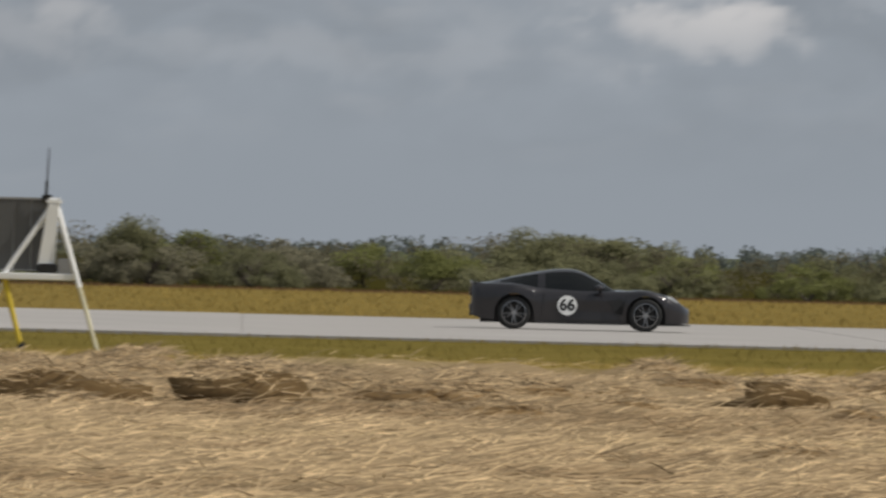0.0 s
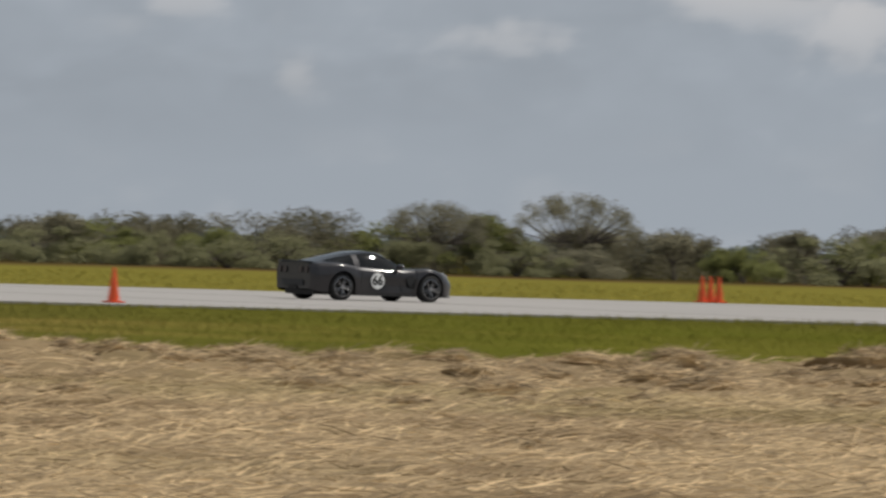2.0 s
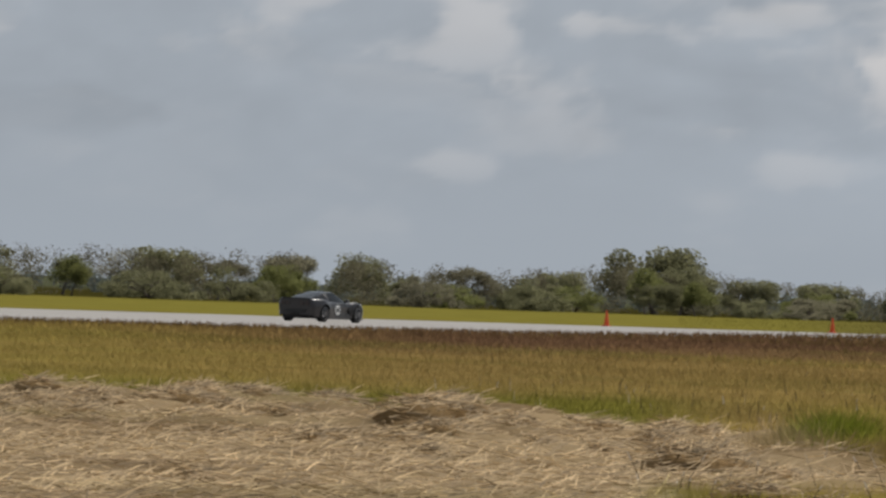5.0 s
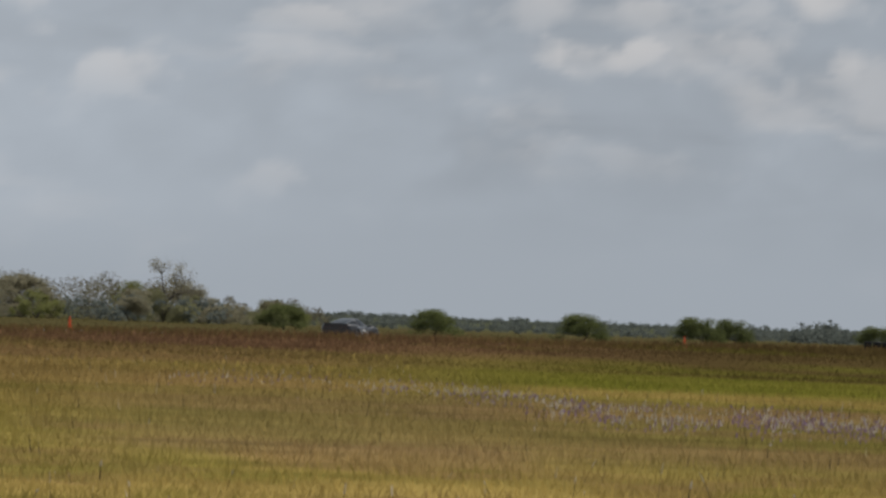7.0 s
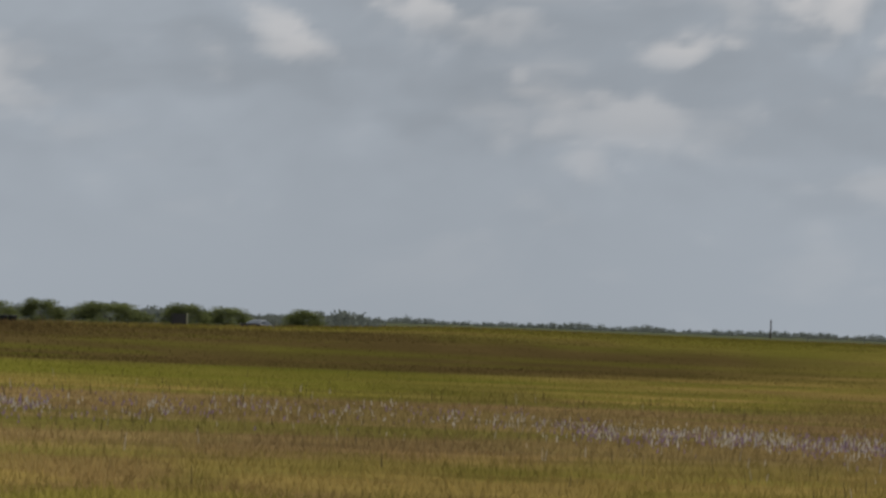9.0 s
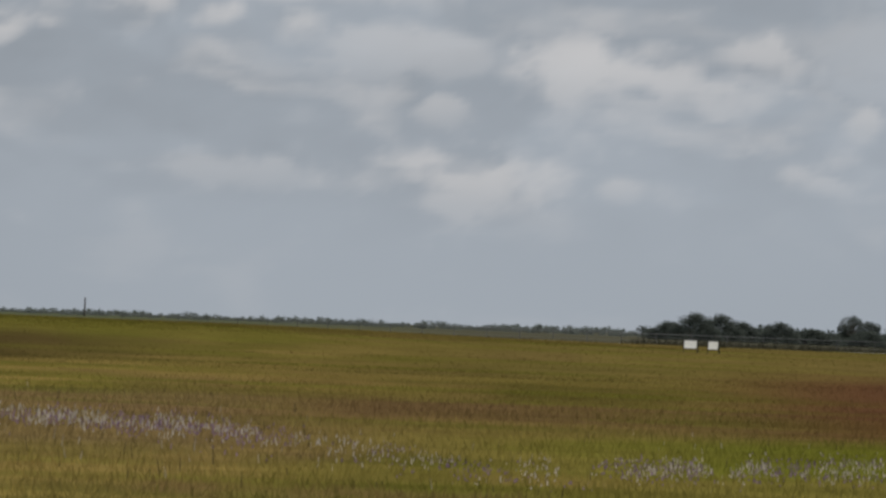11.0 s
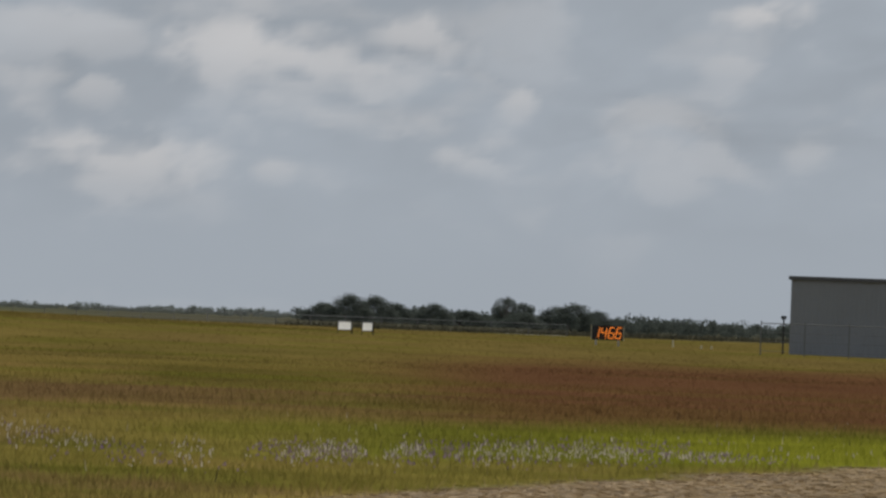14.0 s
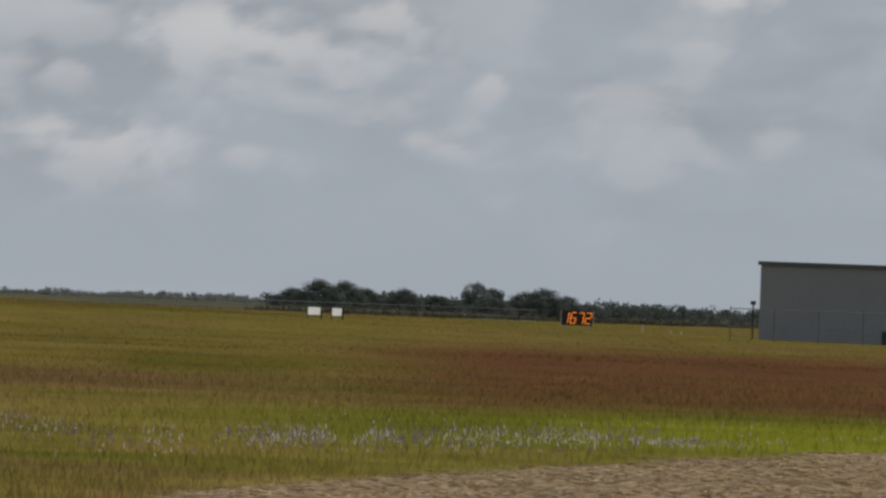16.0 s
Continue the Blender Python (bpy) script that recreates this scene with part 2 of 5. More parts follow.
def cover(x, y):
    """What grows at a place: tone (linear colour), how much of it is straw, and how high the grass stands."""
    r, az = np.hypot(x, y), np.degrees(np.arctan2(x, y))
    n1, n2 = layered(x / 9, y / 9, 3), layered(x / 31, y / 31, 5)
    n3 = layered(x / 2.5, y / 2.5, 9, 3)
    rr = r * (1 + 0.30 * (n2 - 0.5))
    # wild meadow in belts
    wild = np.broadcast_to(GOLD, x.shape + (3,)).copy()
    wild = mix(wild, LIME, smooth(0.42, 0.62, n1) * (0.7 - 0.4 * (1 - smooth(68, 71, az))))
    wild = mix(wild, OLIVE, smooth(0.5, 0.7, layered(x / 6, y / 6, 25)) * smooth(71, 73, az) * 0.7)
    # broad soft drifts of tan and green through the meadow
    drift, fresh = layered(az / 1.1, 900 / np.maximum(r, 30), 111), layered(az / 0.9, 1000 / np.maximum(r, 30), 117)
    wild = mix(wild, np.array((0.30, 0.19, 0.085)), smooth(0.50, 0.66, drift) * smooth(60, 64, az) * 0.6)
    wild = mix(wild, GREEN * 0.95, smooth(0.54, 0.70, fresh) * smooth(60, 64, az) * 0.4)
    wild = mix(wild, GREEN, (1 - smooth(61.6, 62.4, az)) * (1 - smooth(132, 165, rr)) * 0.7)
    wild = mix(wild, np.array((0.30, 0.20, 0.10)), smooth(65, 67, az) * (1 - smooth(76, 78, az)) * smooth(105, 125, rr) * (1 - smooth(185, 215, rr)) * 0.65)
    wild = mix(wild, GREEN, smooth(65, 67, az) * (1 - smooth(73, 75, az)) * smooth(215, 250, rr) * (1 - smooth(290, 330, rr)) * 0.7)
    wild = mix(wild, np.array((0.34, 0.225, 0.085)), smooth(58, 61, az) * (1 - smooth(67, 69, az)) * smooth(60, 84, y + 20 * (n2 - 0.5)) * 0.7)
    wild = mix(wild, BROWN * 1.1, smooth(58, 61, az) * (1 - smooth(70, 72, az)) * smooth(104, 128, y + 30 * (n2 - 0.5)) * 0.95)
    wild = mix(wild, 0.36 * (BROWN + OLIVE * 0.8), smooth(68, 70, az) * (1 - smooth(74.5, 77, az)) * smooth(285, 320, rr) * (1 - smooth(425, 465, rr)) * 0.9)
    wild = mix(wild, LIME * 0.78, smooth(70, 73, az) * (1 - smooth(76, 77.2, az)) * smooth(440, 480, rr) * 0.85)
    wild = mix(wild, OLIVE * 1.05, smooth(76, 78, az) * smooth(260, 320, rr) * 0.6)
    wild = mix(wild, BROWN * np.array((1.08, 0.84, 0.80)), smooth(78.8, 80.2, az) * smooth(150, 166, rr) * (1 - smooth(330, 430, rr)) * 0.95)
    wild = mix(wild, GREEN * 0.7, smooth(77.6, 78, az) * (1 - smooth(78.7, 79.1, az)) * smooth(195, 210, rr) * (1 - smooth(240, 262, rr)) * 0.8)
    wild = mix(wild, BROWN * 1.2, smooth(76.5, 77.2, az) * (1 - smooth(79.5, 80.2, az)) * smooth(160, 172, rr) * (1 - smooth(190, 205, rr)) * 0.7)
    wild = mix(wild, GREEN * 1.25, smooth(76.2, 78, az) * (0.5 + 0.5 * smooth(78, 79.4, az)) * smooth(98, 112, rr) * (1 - smooth(146, 162, rr)) * 0.85)
    wild = mix(wild, np.array((0.33, 0.34, 0.035)), smooth(79.6, 81.6, az) * smooth(106, 116, rr) * (1 - smooth(138, 155, rr)) * 0.8)
    wild = mix(wild, np.array((0.25, 0.165, 0.06)), smooth(75.5, 77, az) * smooth(138, 150, rr) * 0.42)
    wild = mix(wild, GREEN, smooth(0.55, 0.72, layered(x / 14, y / 14, 21)) * (0.5 - 0.25 * (1 - smooth(68, 71, az))))
    wild = mix(wild, BROWN * np.array((1.25, 0.98, 0.95)), smooth(78.9, 80.3, az) * smooth(150, 164, r) * (1 - smooth(290, 380, r)) * 0.62)
    wild = wild * (0.93 - 0.19 * smooth(70, 73.5, az) + 0.22 * smooth(62, 63.5, az) * (1 - smooth(68, 70, az)) * (1 - smooth(115, 150, rr)))[..., None]
    wild = wild * (0.80 + 0.40 * layered(x / 3.2, y / 3.2, 27, 3))[..., None]
    # verge of the runway
    verge = mix(np.broadcast_to(OLIVE, x.shape + (3,)).copy(), np.array((0.255, 0.20, 0.055)), 1 - smooth(18, 32, az))
    verge = mix(verge, GOLD, smooth(0.42, 0.6, n1) * (1 - smooth(140, 155, y)) * 0.8)
    verge = mix(verge, GREEN, smooth(30, 37, az) * (1 - smooth(42, 44, az)) * 0.8)
    verge = mix(verge, 0.5 * BROWN + 0.6 * OLIVE, smooth(42, 44, az) * smooth(100, 112, y) * 0.7)
    verge = mix(verge, BROWN * 1.1, smooth(34, 46, az) * smooth(146, 160, y + 14 * (n2 - 0.5)) * 0.8)
    verge = verge * (1 - 0.28 * smooth(41.5, 43.5, az))[..., None]
    tone = mix(verge, wild, smooth(52, 60, az) * (1 - smooth(150, 162, y)))
    tone = mix(tone, mix(np.broadcast_to(GOLD * 0.8, tone.shape).copy(), LIME, smooth(6, 34, az) * 0.85), smooth(FAR_EDGE - 4, FAR_EDGE, y))
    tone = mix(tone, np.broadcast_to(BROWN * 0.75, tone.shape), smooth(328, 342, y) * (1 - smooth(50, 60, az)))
    tone = mix(tone, np.broadcast_to(np.array((0.12, 0.10, 0.05)), tone.shape), smooth(62.3, 64.2, az) * (1 - smooth(72, 74, az)) * smooth(FAR_EDGE - 2, FAR_EDGE + 12, y) * 0.9)
    # leaf litter, with the shade under the scrub painted into its tone
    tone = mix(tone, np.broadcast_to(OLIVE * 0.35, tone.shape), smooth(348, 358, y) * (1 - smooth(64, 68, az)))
    # distance haze mixed into the tone of the far ground
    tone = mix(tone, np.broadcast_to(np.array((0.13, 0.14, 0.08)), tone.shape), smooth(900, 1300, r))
    tone = mix(tone, np.broadcast_to(np.array((0.115, 0.11, 0.075)), tone.shape), smooth(76, 78, az) * smooth(152, 160, y))
    edge = np.where(az < 70, straw_edge(az), dirt_edge(az)) + 7 * (layered(x / 4, y / 4, 31) - 0.5)
    straw = (1 - smooth(edge - 3, edge + 1, r)) * np.where((az < -60) | (az > 120), 0, 1)
    straw = straw * (1 - smooth(61.6, 62.2, az) * (1 - smooth(77, 83, r + 6 * (n1 - 0.5))) * (az < 70))
    tuft = np.exp(-((az - 62.95) / 0.36) ** 2 - ((r - 101 + 4 * (n3 - 0.5)) / 4.0) ** 2)
    straw = straw * (1 - tuft)
    tone = mix(tone, GREEN * np.array((0.95, 1.02, 0.95)), np.clip(1.3 * tuft, 0, 1))
    dry = mix(np.broadcast_to(STRAW, tone.shape).copy(), STRAW * np.array((0.5, 0.46, 0.42)), smooth(0.5, 0.72, n3) * (0.8 - 0.6 * smooth(74, 76, az)))
    dry = dry * (1 - 0.22 * smooth(74, 76, az))[..., None]
    dry = mix(dry, OLIVE, smooth(0.6, 0.8, n1) * 0.28)
    tone = mix(tone, dry, straw)
    high = 0.10 + 0.12 * n1 + (0.12 * smooth(36, 42, az) + 0.14 * smooth(61, 66, az)) * smooth(135, 155, y) * (y < 180) + 0.07 * smooth(56, 64, az) * (y < 150) + 0.30 * tuft
    return tone, straw, high


def sink(x):
    """The runway runs down a gentle slope towards its far end."""
    return -1.4 * smooth(590, 800, x)


def height(x, y):
    """The ground's height: gentle swells, and loose wads of hay on the mown part."""
    r, az = np.hypot(x, y), np.degrees(np.arctan2(x, y))
    base = 0.10 * (layered(x / 40, y / 40, 41) - 0.5) * smooth(60, 90, r)
    edge = straw_edge(az)
    mown = (1 - smooth(edge - 2, edge, r)) * smooth(50, 60, r)
    wad = smooth(0.50, 0.82, layered(x / 1.7, y / 1.2, 51, 3)) * (0.04 + 0.16 * smooth(edge - 34, edge - 8, r))
    base = base + mown * wad
    rise = np.interp(az, (69, 71, 72.4, 73.5, 77, 78, 80.3, 81.3, 82.3, 110, 140), (0, 0.2, 0.45, 0.70, 0.45, 0.36, 0.20, 0.08, 0.0, 0.0, 0))
    base = base + rise * smooth(330, 560, r) * (1 - smooth(2500, 4000, r))
    base = base + np.interp(az, (59.5, 61, 62.2, 64, 66, 68, 70, 76, 80), (0, 0.10, 0.20, 0.33, 0.42, 0.48, 0.50, 0.42, 0)) * smooth(100, 138, y) * (1 - smooth(158, 168, y))
    flat = smooth(NEAR_EDGE - 8, NEAR_EDGE - 1, y) * (1 - smooth(FAR_EDGE + 1, FAR_EDGE + 10, y))
    trough = smooth(NEAR_EDGE - 12, NEAR_EDGE - 4, y) * (1 - smooth(FAR_EDGE, FAR_EDGE + 12, y))
    return base * (1 - flat) - 0.05 * flat + sink(x) * trough


def paint(me, tone):
    layer = me.attributes.new("tone", "FLOAT_COLOR", "POINT")
    layer.data.foreach_set("color", np.concatenate([tone, np.ones((len(tone), 1))], 1).astype(np.float32).ravel())


def build_ground():
    az = np.concatenate([np.arange(-150, -8, 6), np.arange(-8, 92, 0.16), np.arange(92, 210, 6)])
    rad = np.concatenate([(0.0, 20, 40, 52), np.arange(58, 140, 0.5), np.arange(140, 240, 1.2), np.geomspace(242, 4700, 60)])
    a, r = np.meshgrid(np.radians(az), rad)
    x, y = r * np.sin(a), r * np.cos(a)
    z = height(x, y)
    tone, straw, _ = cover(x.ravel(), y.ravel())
    tone = tone * (0.61 - 0.02 * straw + 0.03 * smooth(260, 420, np.hypot(x, y).ravel()))[:, None]  # thatch and soil, darkened in colour for the shade between the blades
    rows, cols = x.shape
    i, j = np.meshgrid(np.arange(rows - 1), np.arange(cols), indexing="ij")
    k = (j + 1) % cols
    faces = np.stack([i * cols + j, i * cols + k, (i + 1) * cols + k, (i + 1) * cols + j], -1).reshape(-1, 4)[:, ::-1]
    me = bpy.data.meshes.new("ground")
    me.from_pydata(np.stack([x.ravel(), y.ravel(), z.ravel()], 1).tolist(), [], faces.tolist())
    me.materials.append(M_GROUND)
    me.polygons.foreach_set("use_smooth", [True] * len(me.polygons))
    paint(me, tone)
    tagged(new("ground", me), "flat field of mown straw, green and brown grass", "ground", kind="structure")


build_ground()


# ---- runway: slabs with open joints ----
def build_runway():
    def bend(bm):
        for v in bm.verts:
            v.co.z += float(sink(v.co.x))
        return bm

    bm = bmesh.new()
    for k in range(-16, 104):
        box(bm, k * 25, (k + 1) * 25, NEAR_EDGE, FAR_EDGE, -0.3, -0.012)
    ob = part("runway", bend(bm), M_RUNWAY, None)
    tagged(ob, "long pale grey concrete runway with jointed slabs", "runway", kind="structure")
    long, wide = 12.5, (FAR_EDGE - NEAR_EDGE) / 4
    slab = bmesh.new()
    box(slab, 0.015, long - 0.015, 0.012, wide - 0.012, -0.1, 0.0)
    me = bpy.data.meshes.new("slab")
    slab.to_mesh(me)
    slab.free()
    me.materials.append(M_RUNWAY)
    for i in range(-3, 68):
        drop, fall = float(sink(i * long)), float(sink((i + 1) * long) - sink(i * long))
        for j in range(4):
            link_part("slab", me, ob, pose(i * long, NEAR_EDGE + j * wide, drop + 0.003 * ((i * 7 + j * 3) % 3), 0, math.degrees(math.atan2(-fall, long)), 0))
    rest = bmesh.new()
    for i in range(68, 200):
        for j in range(2):
            box(rest, i * long + 0.02, (i + 1) * long - 0.02, NEAR_EDGE + 2 * j * wide, NEAR_EDGE + (2 * j + 2) * wide - 0.02, -0.1, 0.0)
    tagged(part("slab_field", bend(rest), M_RUNWAY, ob), kind="stuff")


build_runway()

# ---- trees and scrub ----
def branchy(bm, base, way, length, radius, depth, tips, rng):
    """Limbs that fork and taper; the tips are gathered for the leaves."""
    end = base + way * length
    rod(bm, base, end, radius, radius * 0.62, 5)
    if depth == 0:
        tips.append(end)
        return
    for _ in range(rng.choice((2, 2, 3))):
        turn = Vector((rng.uniform(-1, 1), rng.uniform(-1, 1), rng.uniform(-0.25, 0.55)))
        branchy(bm, end, (way * 0.6 + turn * 0.95).normalized(), length * rng.uniform(0.6, 0.85), radius * 0.6, depth - 1, tips, rng)


def leaf_cloud(rng, centres, per, size, flat=0.8):
    """Many small leaf clumps round the given centres (place, radius)."""
    verts, faces = [], []
    for c, rad in centres:
        for _ in range(per):
            d = Vector((rng.gauss(0, 1), rng.gauss(0, 1), rng.gauss(0, 1))).normalized()
            p = c + Vector((d.x, d.y, d.z * flat)) * rad * (rng.random() ** 0.45)
            s = size * rng.uniform(0.5, 1.3)
            u = Vector((rng.gauss(0, 1), rng.gauss(0, 1), rng.gauss(0, 1))).normalized()
            w = u.orthogonal().normalized()
            v = u.cross(w)
            k = len(verts)
            verts += [p - w * s, p + v * s * 0.55, p + w * s, p - v * s * 0.55]
            faces.append((k, k + 1, k + 2, k + 3))
    return verts, faces


def make_tree(seed, kind, leaf):
    """One tree or shrub of unit height, with trunk and crown, at the origin. kind: bush, oak, thin, bare, umbrella or dome."""
    rng = random.Random(seed)
    wood, tips = bmesh.new(), []
    spread = {"bush": 0.75, "oak": 0.62, "thin": 0.5, "bare": 0.6, "umbrella": 0.15, "dome": 0.6}[kind]
    stems = 4 if kind == "bush" else 1
    for _ in range(stems):
        lean = Vector((rng.uniform(-1, 1) * spread, rng.uniform(-1, 1) * spread, 1.0)).normalized()
        depth = 5 if kind == "bare" else 4 if kind in ("thin", "umbrella") else 2
        branchy(wood, Vector((0, 0, 0)), lean, 0.24, 0.024, depth, tips, rng)
    centres = []
    if kind == "bush":
        for _ in range(30):
            a, q = rng.uniform(0, 6.283), rng.random() ** 0.5
            top = 0.78 * math.sqrt(max(0.05, 1 - 0.9 * q * q))
            centres.append((Vector((math.cos(a) * q * 0.72, math.sin(a) * q * 0.72, rng.uniform(0.10, top))), rng.uniform(0.12, 0.22)))
        verts, faces = leaf_cloud(rng, centres, 230, 0.0225)
    elif kind == "oak":
        for _ in range(12):
            a, q = rng.uniform(0, 6.283), rng.random() ** 0.6
            centres.append((Vector((math.cos(a) * q * 0.42, math.sin(a) * q * 0.42, rng.uniform(0.26, 0.80 - 0.3 * q))), rng.uniform(0.15, 0.25)))
        verts, faces = leaf_cloud(rng, centres, 520, 0.020)
    elif kind == "umbrella":
        # a spreading dome of fine twigs and leaves, open underneath
        for _ in range(90):
            a, q = rng.uniform(0, 6.283), rng.random() ** 0.5
            roof = 0.55 + 0.40 * math.sqrt(max(0.0, 1 - q * q))
            centres.append((Vector((math.cos(a) * q * 0.80, math.sin(a) * q * 0.80, roof - rng.random() ** 2 * 0.22)), rng.uniform(0.09, 0.15)))
            if rng.random() < 0.45:
                spot = centres[-1][0]
                rod(wood, Vector((spot.x * 0.35, spot.y * 0.35, 0.42)), spot, 0.010, 0.004, 4)
        verts, faces = leaf_cloud(rng, centres, 105, 0.012)
    elif kind == "dome":
        # a dense round crown that comes down to the ground
        for _ in range(44):
            a, q = rng.uniform(0, 6.283), rng.random() ** 0.5
            top = 0.84 * (max(0.02, 1 - q ** 2.6)) ** 0.5
            centres.append((Vector((math.cos(a) * q * 0.46, math.sin(a) * q * 0.46, max(0.14, top * rng.random() ** 0.35))), rng.uniform(0.14, 0.21)))
        verts, faces = leaf_cloud(rng, centres, 240, 0.018)
    elif kind == "thin":
        for p in tips:
            centres.append((Vector((p.x, p.y, min(p.z, 0.92))), rng.uniform(0.07, 0.14)))
        verts, faces = leaf_cloud(rng, centres, 90, 0.015)
    else:
        for p in tips:
            centres.append((p, 0.09))
        verts, faces = leaf_cloud(rng, centres, 12, 0.011)
    top = max(v.z for v in verts)
    ob = new("shrub" if kind in ("bush", "dome") else "tree")
    for v in wood.verts:
        v.co /= top
    part("trunk", wood, M_BARK, ob)
    link_part("crown", mesh_from("crown", [v / top for v in verts], faces, leaf), ob)
    return ob


TREE_KINDS = {"bush": "dense olive-green scrub bush at the field's edge", "oak": "rounded dark green tree in the scrub belt",
              "thin": "sparse grey-green mesquite tree in the scrub belt", "bare": "nearly leafless grey tree with spreading limbs",
              "umbrella": "grey-green tree with a wide umbrella crown over bare limbs", "dome": "dense rounded green bush with leaves down to the ground"}
PROTOTYPES = []
for s, (kind, leaf) in enumerate((("bush", M_LEAF), ("bush", M_LEAF_GREY), ("bush", M_LEAF_BRIGHT), ("bush", M_LEAF), ("oak", M_LEAF), ("oak", M_LEAF_BRIGHT),
                                  ("oak", M_LEAF_GREY), ("thin", M_LEAF_GREY), ("thin", M_LEAF), ("bare", M_LEAF_GREY), ("bare", M_LEAF_GREY), ("oak", M_DARK),
                                  ("umbrella", M_LEAF_GREY), ("umbrella", M_DARK), ("dome", M_LEAF), ("dome", M_LEAF_BRIGHT), ("dome", M_DARK), ("dome", M_LEAF_DEEP))):
    ob = make_tree(100 + s, kind, leaf)
    tagged(ob, TREE_KINDS[kind], "shrub" if kind in ("bush", "dome") else "tree", "trees of the scrub belt")
    PROTOTYPES.append((kind, ob))
USED = set()


def plant(kind, x, y, tall, wide=1.0, turn=0.0, pick=0):
    """Stands a tree of that kind on the ground."""
    options = [o for k, o in PROTOTYPES if k == kind]
    ob = options[pick % len(options)]
    m = pose(x, y, -0.05, 0, 0, turn)
    if ob.name in USED:
        ob = copy_thing(ob, m)
    USED.add(ob.name)
    ob.matrix_basis = m @ Matrix.Diagonal((tall * wide, tall * wide, tall, 1))
    return ob


# azimuth, and how high the scrub's skyline stands over eye level (milliradians)
SKYLINE = ((-6, 1.2), (-0.7, 2.7), (0.6, 0.6), (1.7, 2.4), (2.9, 0.8), (4.5, 1.2), (9, 1.8), (11.5, 1.8), (13, 0.7), (15, 1.0), (17, 0.8), (20, 0.8), (22, 1.2), (24.4, 1.7), (26, 2.6), (27.3, 1.5),
           (29, 2.1), (31, 1.4), (33.4, 2.0), (35.4, 3.2), (37, 1.6), (38.6, 4.2), (40, 2.8), (41, 4.2), (42.5, 3.6), (43.2, 5.2), (44, 4.8), (45, 3.6), (46.2, 6.4), (47.2, 6.4), (48.5, 4.5), (55, 3.6), (59.8, 3.2),
           (61, 2.0), (61.8, 4.2), (62.5, 1.7), (63.5, 2.2), (64.6, 3.2), (65.6, 3.2), (66.2, 3.0), (66.5, 3.2), (66.9, 0.9), (67.3, 1.0), (67.6, 0.2))
SKY_AZ, SKY_UP = [s[0] for s in SKYLINE], [s[1] for s in SKYLINE]


def build_scrub():
    rng = random.Random(7)
    x = -60.0
    count = 0
    while True:
        y = 356 + rng.uniform(-6, 5)
        az = math.degrees(math.atan2(x, y))
        if az > 67.5:
            break
        for row in range(2):
            yy = y + row * rng.uniform(8, 14)
            xx = x * yy / y + rng.uniform(-2, 2)
            r = math.hypot(xx, yy)
            top = 1.6 + r * (0.25 + float(np.interp(math.degrees(math.atan2(xx, yy)), SKY_AZ, SKY_UP))) / 1000
            kind = rng.choice(("bush", "bush", "bush", "oak") if row == 0 else ("bush", "oak", "oak", "thin", "thin", "bare") if row == 1 and az > 34 else ("bush", "bush", "oak", "thin" if az > 30 else "oak"))
            tall = max(1.5, top * (rng.uniform(0.5, 0.8) if row == 0 else rng.uniform(0.7, 0.98)))
            plant(kind, xx, yy, tall, rng.uniform(0.85, 1.25) * (1.35 if tall < 2.6 else 1.0), rng.uniform(0, 360), rng.randrange(6) % (4 if kind == "bush" else 3))
            count += 1
        x += rng.uniform(3.4, 5.2) * (1 + max(0, az - 45) / 22)


build_scrub()
# single trees that stand over the scrub: kind, azimuth, distance, height, width
SINGLE_TREES = (("dome", -0.65, 356, 2.7, 0.93, 0), ("dome", 1.75, 368, 2.6, 1.24, 0), ("dome", 2.1, 372, 2.35, 1.40, 0), ("bush", 2.5, 372, 2.2, 1.1, 3), ("dome", 4.0, 378, 2.1, 1.55, 1), ("dome", 11.2, 380, 2.2, 1.55, 0),
                ("dome", 17.95, 380, 2.25, 1.16, 1), ("umbrella", 18.76, 392, 4.15, 1.05, 0), ("dome", 18.9, 388, 2.3, 1.86, 0), ("dome", 23.8, 398, 2.5, 1.40, 0), ("thin", 26.0, 405, 3.2, 1.3, 0),
                ("oak", 30.2, 420, 3.7, 1.5, 1), ("umbrella", 35.35, 446, 3.5, 0.95, 0), ("umbrella", 36.17, 452, 4.1, 0.98, 0), ("oak", 38.55, 470, 4.1, 1.4, 2))
SINGLE_TREES += (("bare", 40.9, 485, 4.0, 1.2, 0), ("bare", 43.2, 500, 4.7, 1.0, 1), ("dome", 43.9, 500, 4.3, 1.01, 1), ("dome", 46.06, 520, 4.9, 0.96, 1), ("bare", 46.98, 540, 5.8, 1.0, 0), ("dome", 60.1, 760, 4.2, 1.08, 0), ("oak", 61.85, 790, 5.8, 1.1, 0),
                 ("dome", 62.0, 780, 4.2, 1.40, 0), ("bare", 66.45, 900, 6.2, 0.75, 1), ("dome", 67.2, 760, 2.2, 1.71, 3), ("dome", 68.09, 700, 2.15, 1.63, 3), ("dome", 68.97, 700, 2.2, 1.63, 3), ("dome", 69.66, 690, 2.25, 1.47, 3))
SINGLE_TREES += (("dome", 69.86, 696, 2.2, 1.24, 3), ("dome", 70.75, 800, 2.1, 1.9, 3), ("dome", 71.05, 820, 2.35, 1.55, 3), ("dome", 71.45, 850, 2.25, 2.94, 3), ("dome", 71.9, 850, 2.4, 1.71, 3), ("dome", 72.15, 860, 2.2, 2.02, 3), ("dome", 72.6, 860, 2.2, 1.71, 3))
